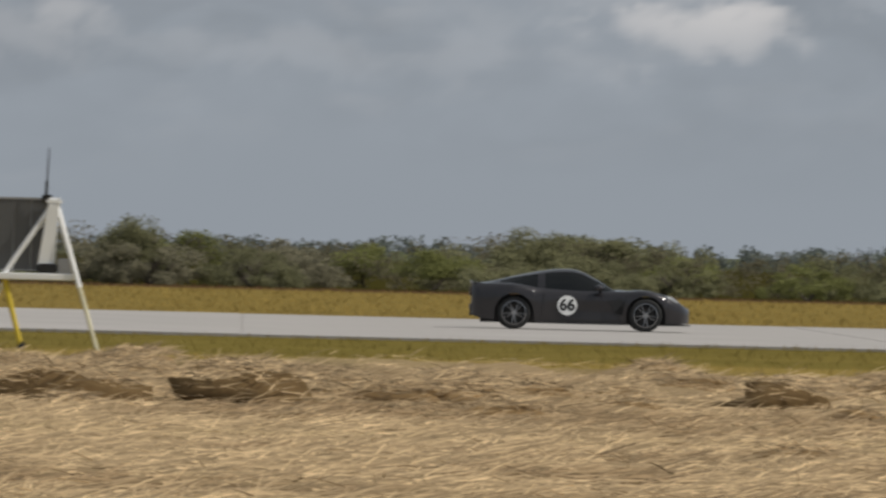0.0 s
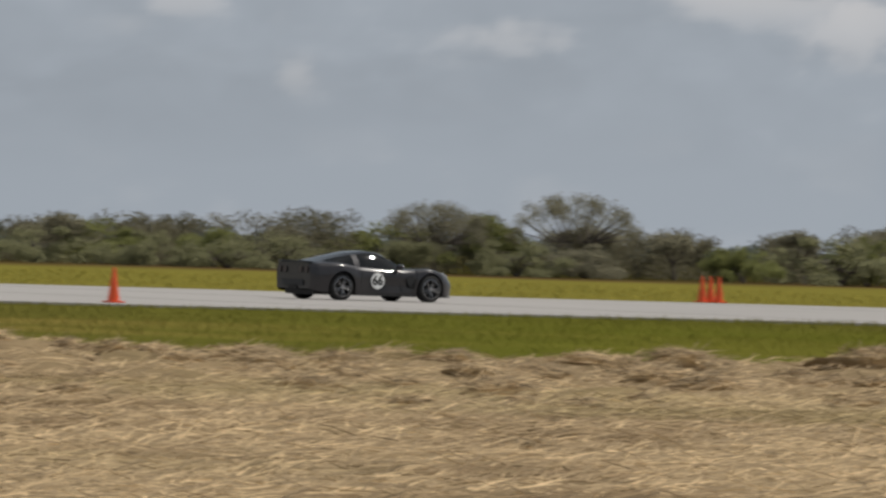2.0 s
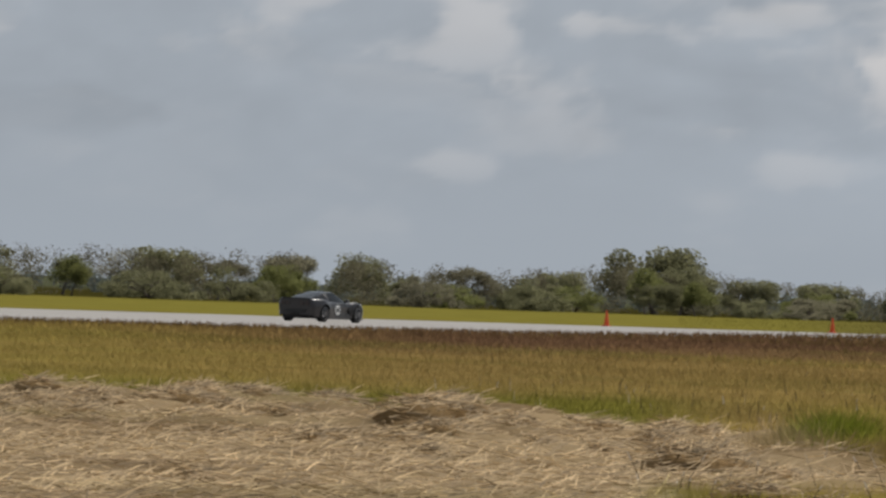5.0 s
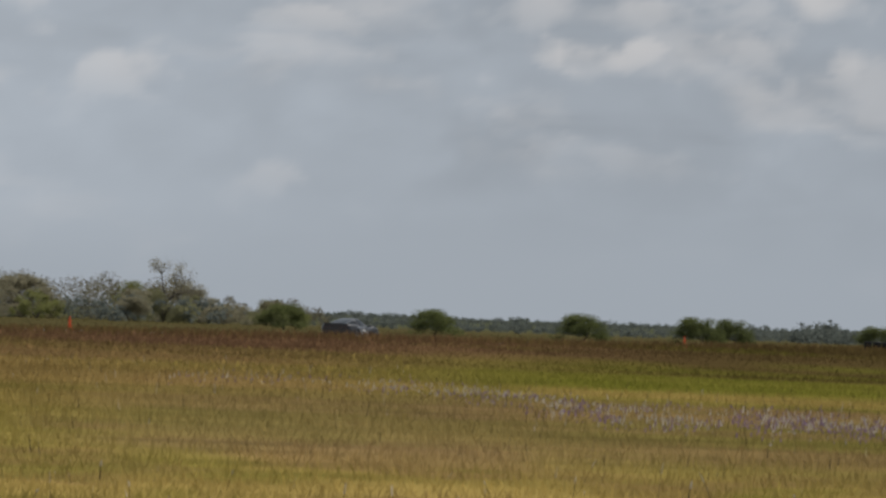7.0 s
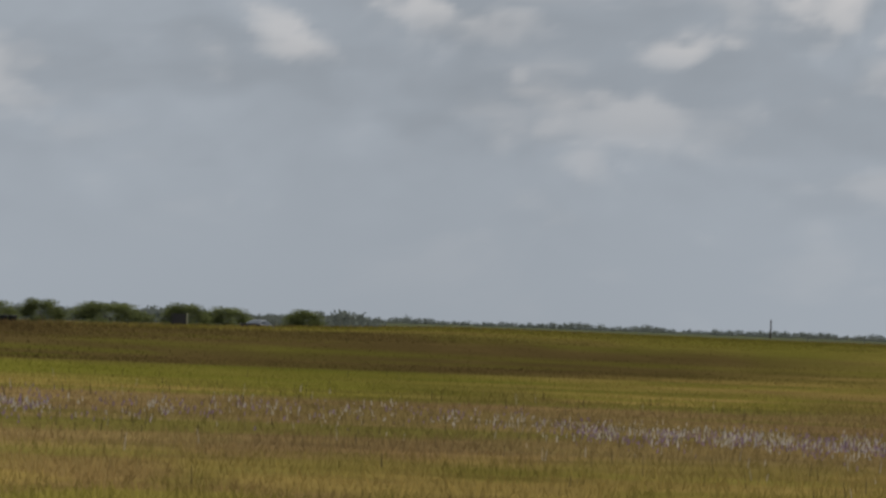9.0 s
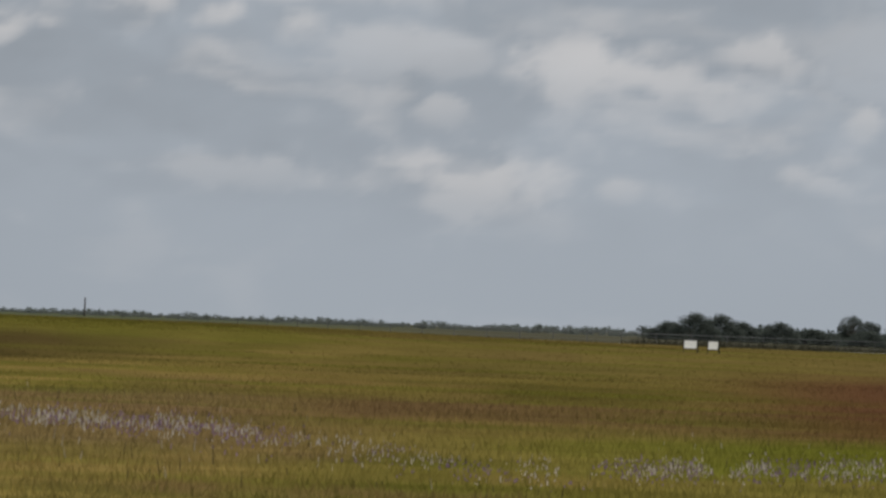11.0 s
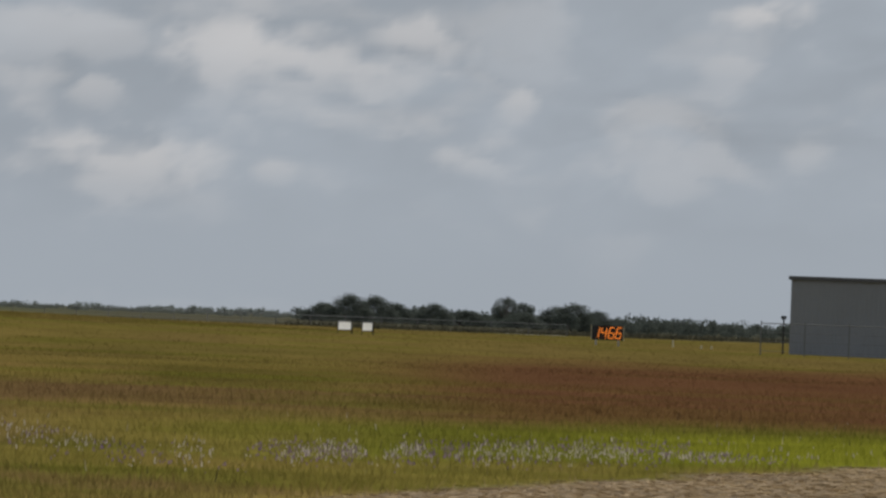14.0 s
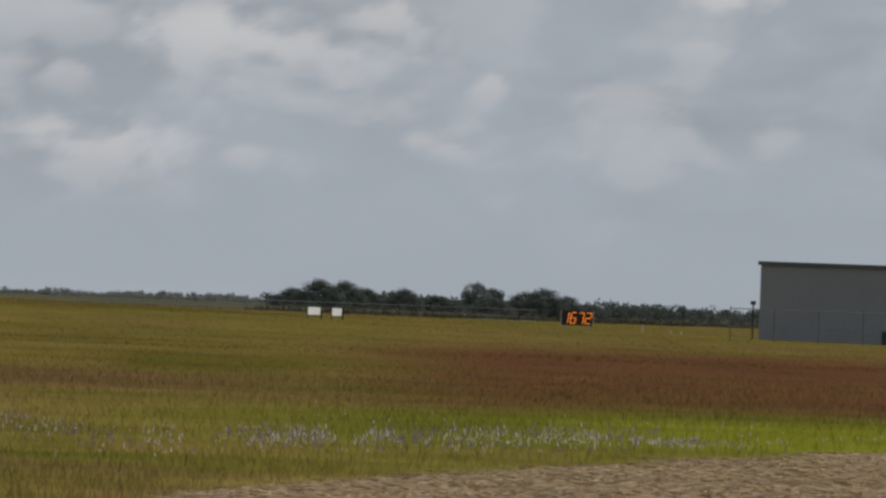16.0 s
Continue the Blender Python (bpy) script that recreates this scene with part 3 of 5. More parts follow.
# the dark trees before the speed display's end of the field
SINGLE_TREES += (("dome", 79.00, 1400, 4.7, 1.49, 2), ("dome", 79.15, 1405, 4.6, 1.49, 2), ("dome", 78.84, 1410, 3.3, 1.67, 2), ("dome", 79.28, 1412, 3.6, 1.44, 2), ("dome", 79.50, 1400, 3.75, 1.49, 2), ("dome", 79.68, 1420, 2.9, 2.40, 2),
                 ("umbrella", 79.93, 1400, 5.1, 0.5, 1), ("oak", 79.97, 1402, 4.5, 1.0, 3), ("dome", 80.02, 1396, 2.9, 2.17, 2), ("dome", 80.33, 1400, 4.5, 1.49, 2), ("dome", 80.22, 1410, 3.9, 1.44, 2), ("dome", 80.47, 1405, 3.5, 1.44, 2))
for kind, az, r, tall, wide, pick in SINGLE_TREES:
    x, y = polar(az, r)
    plant(kind, x, y, tall, wide, az * 37 % 360, pick)


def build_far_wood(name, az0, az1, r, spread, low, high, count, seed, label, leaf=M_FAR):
    """A distant belt of tree clumps as one mesh."""
    rng = random.Random(seed)
    verts, faces = [], []
    for i in range(count):
        az = az0 + (az1 - az0) * (i + rng.random()) / count
        rr = r * rng.uniform(1 - spread, 1 + spread)
        x, y = polar(az, rr)
        swell = 0.5 + 0.5 * math.sin(az * 9.1 + 2 * math.sin(az * 4.3))
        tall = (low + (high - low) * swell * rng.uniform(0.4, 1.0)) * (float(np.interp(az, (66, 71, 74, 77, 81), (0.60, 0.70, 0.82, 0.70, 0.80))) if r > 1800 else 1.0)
        centres = [(Vector((x + rng.gauss(0, tall * 0.5), y + rng.gauss(0, tall * 0.5), tall * rng.uniform(0.15, 0.7))), tall * rng.uniform(0.25, 0.42)) for _ in range(5)]
        v, f = leaf_cloud(rng, centres, 40, tall * 0.085)
        k = len(verts)
        verts += v
        faces += [tuple(q + k for q in face) for face in f]
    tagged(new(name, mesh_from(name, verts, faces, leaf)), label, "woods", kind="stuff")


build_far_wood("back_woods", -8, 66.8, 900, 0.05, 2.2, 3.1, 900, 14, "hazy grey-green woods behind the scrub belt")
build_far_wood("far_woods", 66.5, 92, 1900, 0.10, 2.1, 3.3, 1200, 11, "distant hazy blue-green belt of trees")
build_far_wood("far_scrub", 78.7, 83, 1450, 0.03, 2.3, 3.3, 220, 12, "dark green scrub belt behind the hangar", M_DARK)
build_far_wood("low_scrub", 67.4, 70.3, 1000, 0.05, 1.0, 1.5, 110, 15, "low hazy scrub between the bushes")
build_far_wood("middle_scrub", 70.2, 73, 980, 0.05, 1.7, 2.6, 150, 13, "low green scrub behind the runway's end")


def build_thicket():
    """Understorey that closes the scrub belt: many small leaf clumps as one mesh."""
    rng = random.Random(21)
    verts, faces = [], []
    x = -50.0
    while x < 880:
        y = 368 + rng.uniform(-7, 12)
        r = math.hypot(x, y)
        az = math.degrees(math.atan2(x, y))
        top = 1.6 + r * (0.35 + float(np.interp(az, SKY_AZ, SKY_UP))) / 1000
        top = max(1.3, top * rng.uniform(0.74, 1.0) * (1.0 if az < 33 else 1.07))
        rad = top * rng.uniform(0.28, 0.4)
        centres = [(Vector((x + rng.uniform(-1, 1), y + rng.uniform(-1, 1), rng.uniform(0.1, max(0.3, top - rad)))), rad) for _ in range(3)] + [(Vector((x, y, top - rad * 0.85)), rad * 0.8)]
        v, f = leaf_cloud(rng, centres, 200 if 33 < az < 50 else 110, 0.048 + 0.00006 * r)
        k = len(verts)
        verts += v
        faces += [tuple(q + k for q in face) for face in f]
        x += rng.uniform(0.6, 1.1) * (1 + max(0, az - 45) / 25) * (0.75 if 30 < az < 50 else 1.0)
    tagged(new("scrub_thicket", mesh_from("scrub_thicket", verts, faces, M_LEAF_TWIG)), "tangled grey-green understorey of the scrub belt", "scrub", kind="stuff")


build_thicket()

def sweep(bm, rings, close=False):
    rows = [[bm.verts.new(p) for p in ring] for ring in rings]
    for a, b in zip(rows, rows[1:]):
        for i in range(len(a) - 1):
            bm.faces.new((a[i], a[i + 1], b[i + 1], b[i]))
    return rows


# ---- things beside the runway ----
def make_cone():
    ob = thing("traffic_cone", pose(0, 0, 0), "orange plastic traffic cone standing at the runway edge", "cone", "cones along the runway")
    bm = bmesh.new()
    box(bm, -0.18, 0.18, -0.18, 0.18, 0.0, 0.04, 0.012)
    part("base", bm, M_CONE, ob)
    bm = bmesh.new()
    bmesh.ops.create_cone(bm, cap_ends=True, segments=16, radius1=0.135, radius2=0.035, depth=0.70, matrix=Matrix.Translation((0, 0, 0.39)))
    bmesh.ops.create_cone(bm, cap_ends=True, segments=16, radius1=0.038, radius2=0.03, depth=0.02, matrix=Matrix.Translation((0, 0, 0.75)))
    part("body", bm, M_CONE, ob)
    return ob


cone = make_cone()
FIRST = True
for az, line in ((4.03, 223), (14.22, 223), (23.17, 223), (29.57, 223), (33.46, 174), (36.95, 223), (37.0, 223.4), (37.05, 222.6), (39.62, 223), (41.25, 174.4), (41.31, 174), (45.21, 223),
                 (61.57, 222), (62.91, 222), (64.82, 222), (65.93, 222), (69.58, 222)):
    m = pose(line * math.tan(radians(az)), line, 0.0)
    if FIRST:
        cone.matrix_basis, FIRST = m, False
    else:
        copy_thing(cone, m)


def make_pole(az, line, tall, thick=0.13):
    ob = thing("utility_pole", pose(line * math.tan(radians(az)), line, 0), "tall bare weathered wooden utility pole", "pole", "poles along the runway")
    bm = bmesh.new()
    rod(bm, (0, 0, -0.3), (0, 0, tall), thick, thick * 0.72, 12)
    part("post", bm, M_POLE, ob)
    bm = bmesh.new()
    rod(bm, (0, 0, tall), (0, 0, tall + 0.05), thick * 0.78, thick * 0.5, 12)
    part("cap", bm, M_STEEL, ob)
    return ob


for az, line, up in ((15.3, 362, 0.0139), (24.38, 362, 0.0131), (32.22, 362, 0.0122), (38.88, 362, 0.0106), (44.44, 362, 0.0088), (49.0, 362, 0.0077), (53.0, 362, 0.0070), (57.0, 362, 0.0062)):
    make_pole(az, line, 1.6 + up * line / math.cos(radians(az)))
make_pole(5.3, 168.0, 1.6 + 0.0135 * 168, 0.06)
x, y = polar(75.38, 1500)
make_pole(75.38, y, 3.45, 0.14)


def build_pipe_fence():
    """White pipe rail in spans along the foot of the scrub."""
    ob = thing("pipe_fence", pose(0, 350, 0), "low white pipe rail fence along the scrub", "fence")
    span = bmesh.new()
    rod(span, (0, 0, 0.5), (5.9, 0, 0.5), 0.024, sides=8)
    rail = bpy.data.meshes.new("rail")
    span.to_mesh(rail)
    span.free()
    rail.materials.append(M_RAIL)
    up = bmesh.new()
    rod(up, (0, 0, -0.2), (0, 0, 0.62), 0.03, sides=8)
    post = bpy.data.meshes.new("post")
    up.to_mesh(post)
    up.free()
    post.materials.append(M_STEEL)
    for i in range(70):
        x = 66 + i * 6.0
        if 5 <= i <= 10 or 17 <= i <= 46 or i in (48, 49):
            continue
        link_part("rail", rail, ob, pose(x, 0, 0))
        link_part("post", post, ob, pose(x, 0, 0))


build_pipe_fence()


def make_number(text, size, mat, parent, m, name="numeral", width=0.0):
    cu = bpy.data.curves.new(name, "FONT")
    cu.body, cu.size, cu.align_x, cu.align_y, cu.extrude, cu.offset = text, size, "CENTER", "CENTER", 0.003, width
    ob = new(name, cu)
    ob.data.materials.append(mat)
    ob.parent = parent
    ob.matrix_basis = m
    return ob


def make_half_sign():
    """The half-mile board: a black panel on two pale posts, held down by sandbags."""
    x = 176 * math.tan(radians(41.83))
    ob = thing("distance_sign", pose(x, 176, 0, 0, 0, -82), "black distance board with yellow one-half numerals on pale posts", "sign")
    bm = bmesh.new()
    box(bm, -0.42, 0.42, -0.03, 0.02, 0.2, 1.5, 0.01)
    part("panel", bm, M_SIGN, ob)
    for sx in (-0.46, 0.46):
        bm = bmesh.new()
        box(bm, sx - 0.035, sx + 0.035, -0.01, 0.06, 0.0, 1.56, 0.008)
        part("post", bm, M_CREAM if sx > 0 else M_SIGN, ob)
        bm = bmesh.new()
        rod(bm, (sx, 0.05, 0.55), (sx, 0.62, 0.02), 0.025, sides=8)
        part("strut", bm, M_CREAM, ob)
    make_number("1", 0.62, M_YELLOW, ob, pose(-0.27, -0.04, 1.02, 90), width=0.012)
    make_number("2", 0.62, M_YELLOW, ob, pose(0.18, -0.04, 0.56, 90), width=0.012)
    bm = bmesh.new()
    rod(bm, (-0.22, -0.045, 0.45), (0.06, -0.045, 1.08), 0.035, sides=6)
    part("fraction_bar", bm, M_YELLOW, ob)
    for dx in (-0.85, 0.05, 0.75):
        bag = thing("sandbag", pose(x + dx, 175.8 - dx * 0.5, 0, 0, 0, 20 * dx), "dark slumped sandbag at the foot of the distance board", "sandbag", "sandbags at the board")
        bm = bmesh.new()
        bmesh.ops.create_icosphere(bm, subdivisions=3, radius=1)
        for v in bm.verts:
            lump = 1 + 0.14 * noise.noise(v.co * 2.2 + Vector((dx, 0, 0)))
            v.co = Vector((v.co.x * 0.25 * lump, v.co.y * 0.19 * lump, max(v.co.z, -0.55) * 0.115 * lump + 0.065))
        part("sack", bm, M_SIGN, bag)


make_half_sign()


def make_trackside_rig():
    """Timing rig: a solar panel with an aerial on a tall white tripod, partly yellow."""
    x, y = polar(-1.12, 140)
    ob = thing("timing_tripod", pose(x, y, 0), "tall white tripod with yellow lower leg carrying timing gear", "tripod")
    top, knee = Vector((0.0, 0, 2.15)), Vector((-0.74, -0.1, 1.05))
    bm = bmesh.new()
    rod(bm, Vector((0.66, -0.45, 0)).lerp(top, 0.42), top, 0.036, 0.042, 10)
    leg = part("leg", bm, M_WHITE, ob)
    bm = bmesh.new()
    rod(bm, (0.66, -0.45, 0.0), Vector((0.66, -0.45, 0)).lerp(top, 0.42), 0.028, 0.032, 10)
    part("leg_extension", bm, M_CREAM, leg, "scuffed cream lower leg")
    bm = bmesh.new()
    rod(bm, knee, top, 0.036, 0.042, 10)
    leg = part("leg", bm, M_WHITE, ob)
    bm = bmesh.new()
    rod(bm, (-0.44, -0.25, 0.0), knee + Vector((0.02, 0, 0)), 0.036, 0.042, 10)
    part("leg_extension", bm, M_YELLOW, leg, "yellow lower leg")
    bm = bmesh.new()
    rod(bm, (-0.46, -0.26, 0.0), (-0.41, -0.24, 0.09), 0.05, 0.045, 10)
    part("foot", bm, M_TRIM, leg, "black rubber foot")
    bm = bmesh.new()
    rod(bm, (-1.3, 0.7, 0.0), top, 0.03, 0.04, 10)
    part("leg", bm, M_WHITE, ob)
    bm = bmesh.new()
    box(bm, -0.13, 0.10, -0.1, 0.1, 2.08, 2.2, 0.035)
    part("head", bm, M_WHITE, ob)
    bm = bmesh.new()
    box(bm, -0.2, -0.05, -0.06, 0.06, 2.12, 2.24, 0.015)
    part("clamp", bm, M_TRIM, ob, "black aerial clamp")
    # a tapered white plate under the head
    bm = bmesh.new()
    y0, y1 = -0.1, 0.06
    low = [bm.verts.new(p) for p in ((-0.24, y0, 1.2), (0.0, y0, 1.2), (0.0, y1, 1.2), (-0.24, y1, 1.2))]
    high = [bm.verts.new(p) for p in ((-0.10, y0, 2.1), (0.05, y0, 2.1), (0.05, y1, 2.1), (-0.10, y1, 2.1))]
    for k in range(4):
        bm.faces.new((low[k], low[(k + 1) % 4], high[(k + 1) % 4], high[k]))
    bm.faces.new(low[::-1])
    bm.faces.new(high)
    part("white_housing", bm, M_WHITE, ob)
    bm = bmesh.new()
    box(bm, -1.15, 0.30, -0.2, 0.2, 1.00, 1.10, 0.015)
    part("tray", bm, M_WHITE, ob)
    bm = bmesh.new()
    box(bm, -0.24, 0.06, -0.17, 0.12, 1.10, 1.24, 0.02)
    part("battery", bm, M_TRIM, ob, "black battery case on the tray")
    bm = bmesh.new()
    box(bm, 0.05, 0.26, -0.15, 0.12, 1.10, 1.32, 0.02)
    part("gear_box", bm, M_STEEL, ob)
    for k in range(5):
        bm = bmesh.new()
        box(bm, -1.36 + k * 0.255, -1.12 + k * 0.255, 0.10, 0.13, 1.15, 2.16, 0.006)
        part("solar_panel", bm, M_SOLAR, ob)
    bm = bmesh.new()
    box(bm, -1.38, -0.06, 0.13, 0.15, 1.13, 2.19)
    box(bm, -1.38, -0.06, 0.09, 0.16, 2.165, 2.195)
    part("panel_frame", bm, M_STEEL, ob)
    bm = bmesh.new()
    rod(bm, (-0.14, 0, 2.2), (-0.11, 0, 2.92), 0.014, 0.008, 6)
    rod(bm, (-0.14, 0, 2.2), (-0.13, 0, 2.45), 0.026, 0.02, 6)
    part("aerial", bm, M_TRIM, ob)


make_trackside_rig()


def make_tyre_wall():
    x, y = 231 * math.tan(radians(70.93)), 231.0
    ob = thing("tyre_barrier", pose(x, y + 2, 0, 0, 0, -60), "low barrier of stacked dark tyres beside the runway", "barrier")
    bm = bmesh.new()
    for a in range(24):
        t0, t1 = 2 * math.pi * a / 24, 2 * math.pi * (a + 1) / 24
        ring = []
        for t in (t0, t1):
            for b in range(8):
                q = 2 * math.pi * b / 8
                rr = 0.24 + 0.09 * math.cos(q)
                ring.append(bm.verts.new((rr * math.cos(t), rr * math.sin(t), 0.1 + 0.1 * math.sin(q))))
        for b in range(8):
            bm.faces.new((ring[b], ring[8 + b], ring[8 + (b + 1) % 8], ring[(b + 1) % 8]))
    bmesh.ops.remove_doubles(bm, verts=bm.verts, dist=0.001)
    me = bpy.data.meshes.new("tyre")
    bm.to_mesh(me)
    bm.free()
    me.materials.append(M_TYRE)
    for i in range(5):
        for k in range(4):
            link_part("tyre", me, ob, pose(-1.4 + i * 0.68 + 0.03 * (k % 2), 0, k * 0.2))


make_tyre_wall()


def make_far_board():
    x = 233 * math.tan(radians(71.87))
    ob = thing("marker_board", pose(x, 233, 0, 0, 0, -70), "black marker board with one pale post at its edge", "sign")
    bm = bmesh.new()
    box(bm, -0.55, 0.55, -0.02, 0.02, 0.35, 1.35, 0.01)
    part("panel", bm, M_SIGN, ob)
    for sx in (-0.62, 0.62):
        bm = bmesh.new()
        box(bm, sx - 0.035, sx + 0.035, -0.04, 0.04, 0, 1.4, 0.01)
        part("post", bm, M_CREAM if sx > 0 else M_SIGN, ob)


make_far_board()


# ---- far end of the field: boxes, speed display, hangar, wire fence ----
def make_white_panel(az, r, wide):
    """A sheet of white vinyl stretched on a dark frame, the light shining through it."""
    x, y = polar(az, r)
    ob = thing("white_panel", pose(x, y, float(height(np.array([x]), np.array([y]))[0]), 0, 0, -az), "white vinyl panel stretched on a dark frame in the grass", "panel", "white panels in the field")
    bm = bmesh.new()
    rows = []
    for q in range(9):
        z = 0.26 + 0.50 * q / 8
        rows.append([(wide * (u / 8 - 0.5), 0.015 * math.sin(u * 0.9 + q * 0.7), z) for u in range(9)])
    sweep(bm, rows)
    for f in bm.faces:
        f.smooth = True
    part("sheet", bm, M_TANK, ob, "white translucent vinyl sheet")
    for sx in (-1, 1):
        bm = bmesh.new()
        rod(bm, (sx * (wide / 2 + 0.03), 0.02, -0.1), (sx * (wide / 2 + 0.03), 0.02, 0.80), 0.025, 0.022, 8)
        part("post", bm, M_TRIM, ob)
    for z in (0.24, 0.78):
        bm = bmesh.new()
        rod(bm, (-wide / 2 - 0.03, 0.02, z), (wide / 2 + 0.03, 0.02, z), 0.018, 0.018, 6)
        part("rail", bm, M_TRIM, ob)
    bm = bmesh.new()
    rod(bm, (wide / 2 + 0.05, 0.05, 0.74), (wide / 2 + 0.12, 0.6, -0.05), 0.02, 0.02, 6)
    part("stay", bm, M_TRIM, ob)


make_white_panel(78.98, 600, 0.78)
make_white_panel(79.115, 600, 0.6)

SEGMENTS = {"1": "bc", "4": "bcfg", "6": "acdefg", "7": "abc", "2": "abdeg"}


def make_speed_display():
    """Black cabinet with four seven-segment figures made of tiles, lit on one face, that turn over when the reading changes."""
    x, y = polar(80.54, 600)
    ob = thing("speed_display", pose(x, y, 0.0, 0, 0, -80.5), "black trackside display with glowing orange speed figures", "display")
    bm = bmesh.new()
    box(bm, -0.98, 0.98, 0.03, 0.25, 0.52, 1.40, 0.02)
    part("cabinet", bm, M_TRIM, ob)
    for sx in (-0.7, 0.7):
        bm = bmesh.new()
        box(bm, sx - 0.05, sx + 0.05, 0.06, 0.16, 0, 0.53, 0.01)
        part("leg", bm, M_STEEL, ob)
    for sx in (-1.0, 1.0):
        bm = bmesh.new()
        box(bm, sx - 0.02, sx + 0.02, 0.02, 0.26, 0.5, 1.42, 0.005)
        part("side_trim", bm, M_CREAM, ob)
    w, h = 0.30, 0.33
    spots = {"a": (0, 2 * h, 0), "g": (0, h, 0), "d": (0, 0, 0), "f": (-w / 2, 1.5 * h, 1), "b": (w / 2, 1.5 * h, 1), "e": (-w / 2, 0.5 * h, 1), "c": (w / 2, 0.5 * h, 1)}
    tiles = []
    for slot, (before, after) in enumerate(zip("1466", "1672")):
        cx = -0.68 + slot * 0.45 + (0.03 if slot > 1 else 0)
        for key, (dx, dz, upright) in spots.items():
            lit0, lit1 = key in SEGMENTS[before], key in SEGMENTS[after]
            if not (lit0 or lit1):
                continue
            bm = bmesh.new()
            n = 0.015
            if upright:
                box(bm, -n, n, -0.012, 0.0, -h * 0.47, h * 0.47)
            else:
                box(bm, -w * 0.47, w * 0.47, -0.012, 0.0, -n, n)
            tile = part("segment", bm, M_LIT, ob)
            tile.data.materials.append(M_TRIM)
            bm = bmesh.new()
            if upright:
                box(bm, -n, n, 0.0, 0.012, -h * 0.47, h * 0.47)
            else:
                box(bm, -w * 0.47, w * 0.47, 0.0, 0.012, -n, n)
            part("tile_back", bm, M_TRIM, tile, "black back of the tile")
            z = 0.635 + dz
            x0 = cx + dx + 0.16 * (z - 0.96)
            tilt = pose(0, 0, 0, 0, 9, 0) if upright else pose(0, 0, 0)
            spin = (lambda q: pose(0, 0, 0, 0, 0, q)) if upright else (lambda q: pose(0, 0, 0, q, 0, 0))
            place = [pose(x0, -0.035, z) @ tilt @ spin(q) for q in (0, 60, 120, 180)]
            tile.matrix_basis = place[0] if lit0 else place[3]
            if lit0 != lit1:
                tiles.append((tile, place if lit0 else place[::-1]))
    return tiles


flip_tiles = make_speed_display()


def make_hangar():
    """Steel hangar: ribbed walls, eave, shallow roof, a low hatch."""
    x0, y0 = polar(81.62, 600)
    ob = thing("hangar", pose(x0, y0, 0, 0, 0, -92), "grey ribbed steel hangar with dark eaves behind the fence", "building")
    long, deep, tall = 36.0, 24.0, 4.78
    def ribbed(length, place):
        """One continuous wall sheet with a pressed rib every 0.3 m."""
        line = []
        for i in range(int(length / 0.3)):
            a = i * 0.3
            line += [(a, 0.0), (a + 0.2, 0.0), (a + 0.225, -0.02), (a + 0.275, -0.02)]
        line += [(length, 0.0), (length, 0.1), (0, 0.1)]
        bm = bmesh.new()
        low = [bm.verts.new(place @ Vector((a, b, 0))) for a, b in line]
        high = [bm.verts.new(place @ Vector((a, b, tall))) for a, b in line]
        for k in range(len(line)):
            q = (k + 1) % len(line)
            bm.faces.new((low[k], low[q], high[q], high[k]))
        return bm

    part("wall", ribbed(long, pose(0, 0, 0)), M_SHEET, ob)
    part("wall", ribbed(deep, pose(0.0, deep + 0.1, 0, 0, 0, -90)), M_SHEET, ob)
    bm = bmesh.new()
    box(bm, 0.1, long, deep, deep + 0.1, 0, tall)
    part("wall", bm, M_SHEET, ob)
    bm = bmesh.new()
    box(bm, long - 0.1, long, 0.1, deep, 0, tall)
    part("wall", bm, M_SHEET, ob)
    bm = bmesh.new()
    box(bm, -0.15, long + 0.15, -0.16, -0.04, tall - 0.1, tall + 0.14, 0.01)
    part("eave", bm, M_EAVE, ob)
    bm = bmesh.new()
    v = [bm.verts.new(p) for p in ((-0.15, -0.1, tall + 0.14), (long + 0.15, -0.1, tall + 0.14), (long + 0.15, deep / 2, tall + 0.2), (-0.15, deep / 2, tall + 0.2), (-0.15, deep + 0.2, tall + 0.14), (long + 0.15, deep + 0.2, tall + 0.14))]
    bm.faces.new(v[:4])
    bm.faces.new((v[3], v[2], v[5], v[4]))
    bmesh.ops.solidify(bm, geom=bm.faces[:], thickness=0.08)
    part("roof", bm, M_ROOF, ob)
    bm = bmesh.new()
    box(bm, 7.75, 8.9, -0.06, -0.036, 0.0, 0.85, 0.008)
    part("hatch", bm, M_SIGN, ob)
    bm = bmesh.new()
    rod(bm, (-0.4, 0, 0.0), (-0.4, 0, 2.3), 0.05, sides=8)
    box(bm, -0.55, -0.25, -0.12, 0.1, 2.2, 2.42, 0.02)
    part("flood_lamp", bm, M_TRIM, ob)


make_hangar()


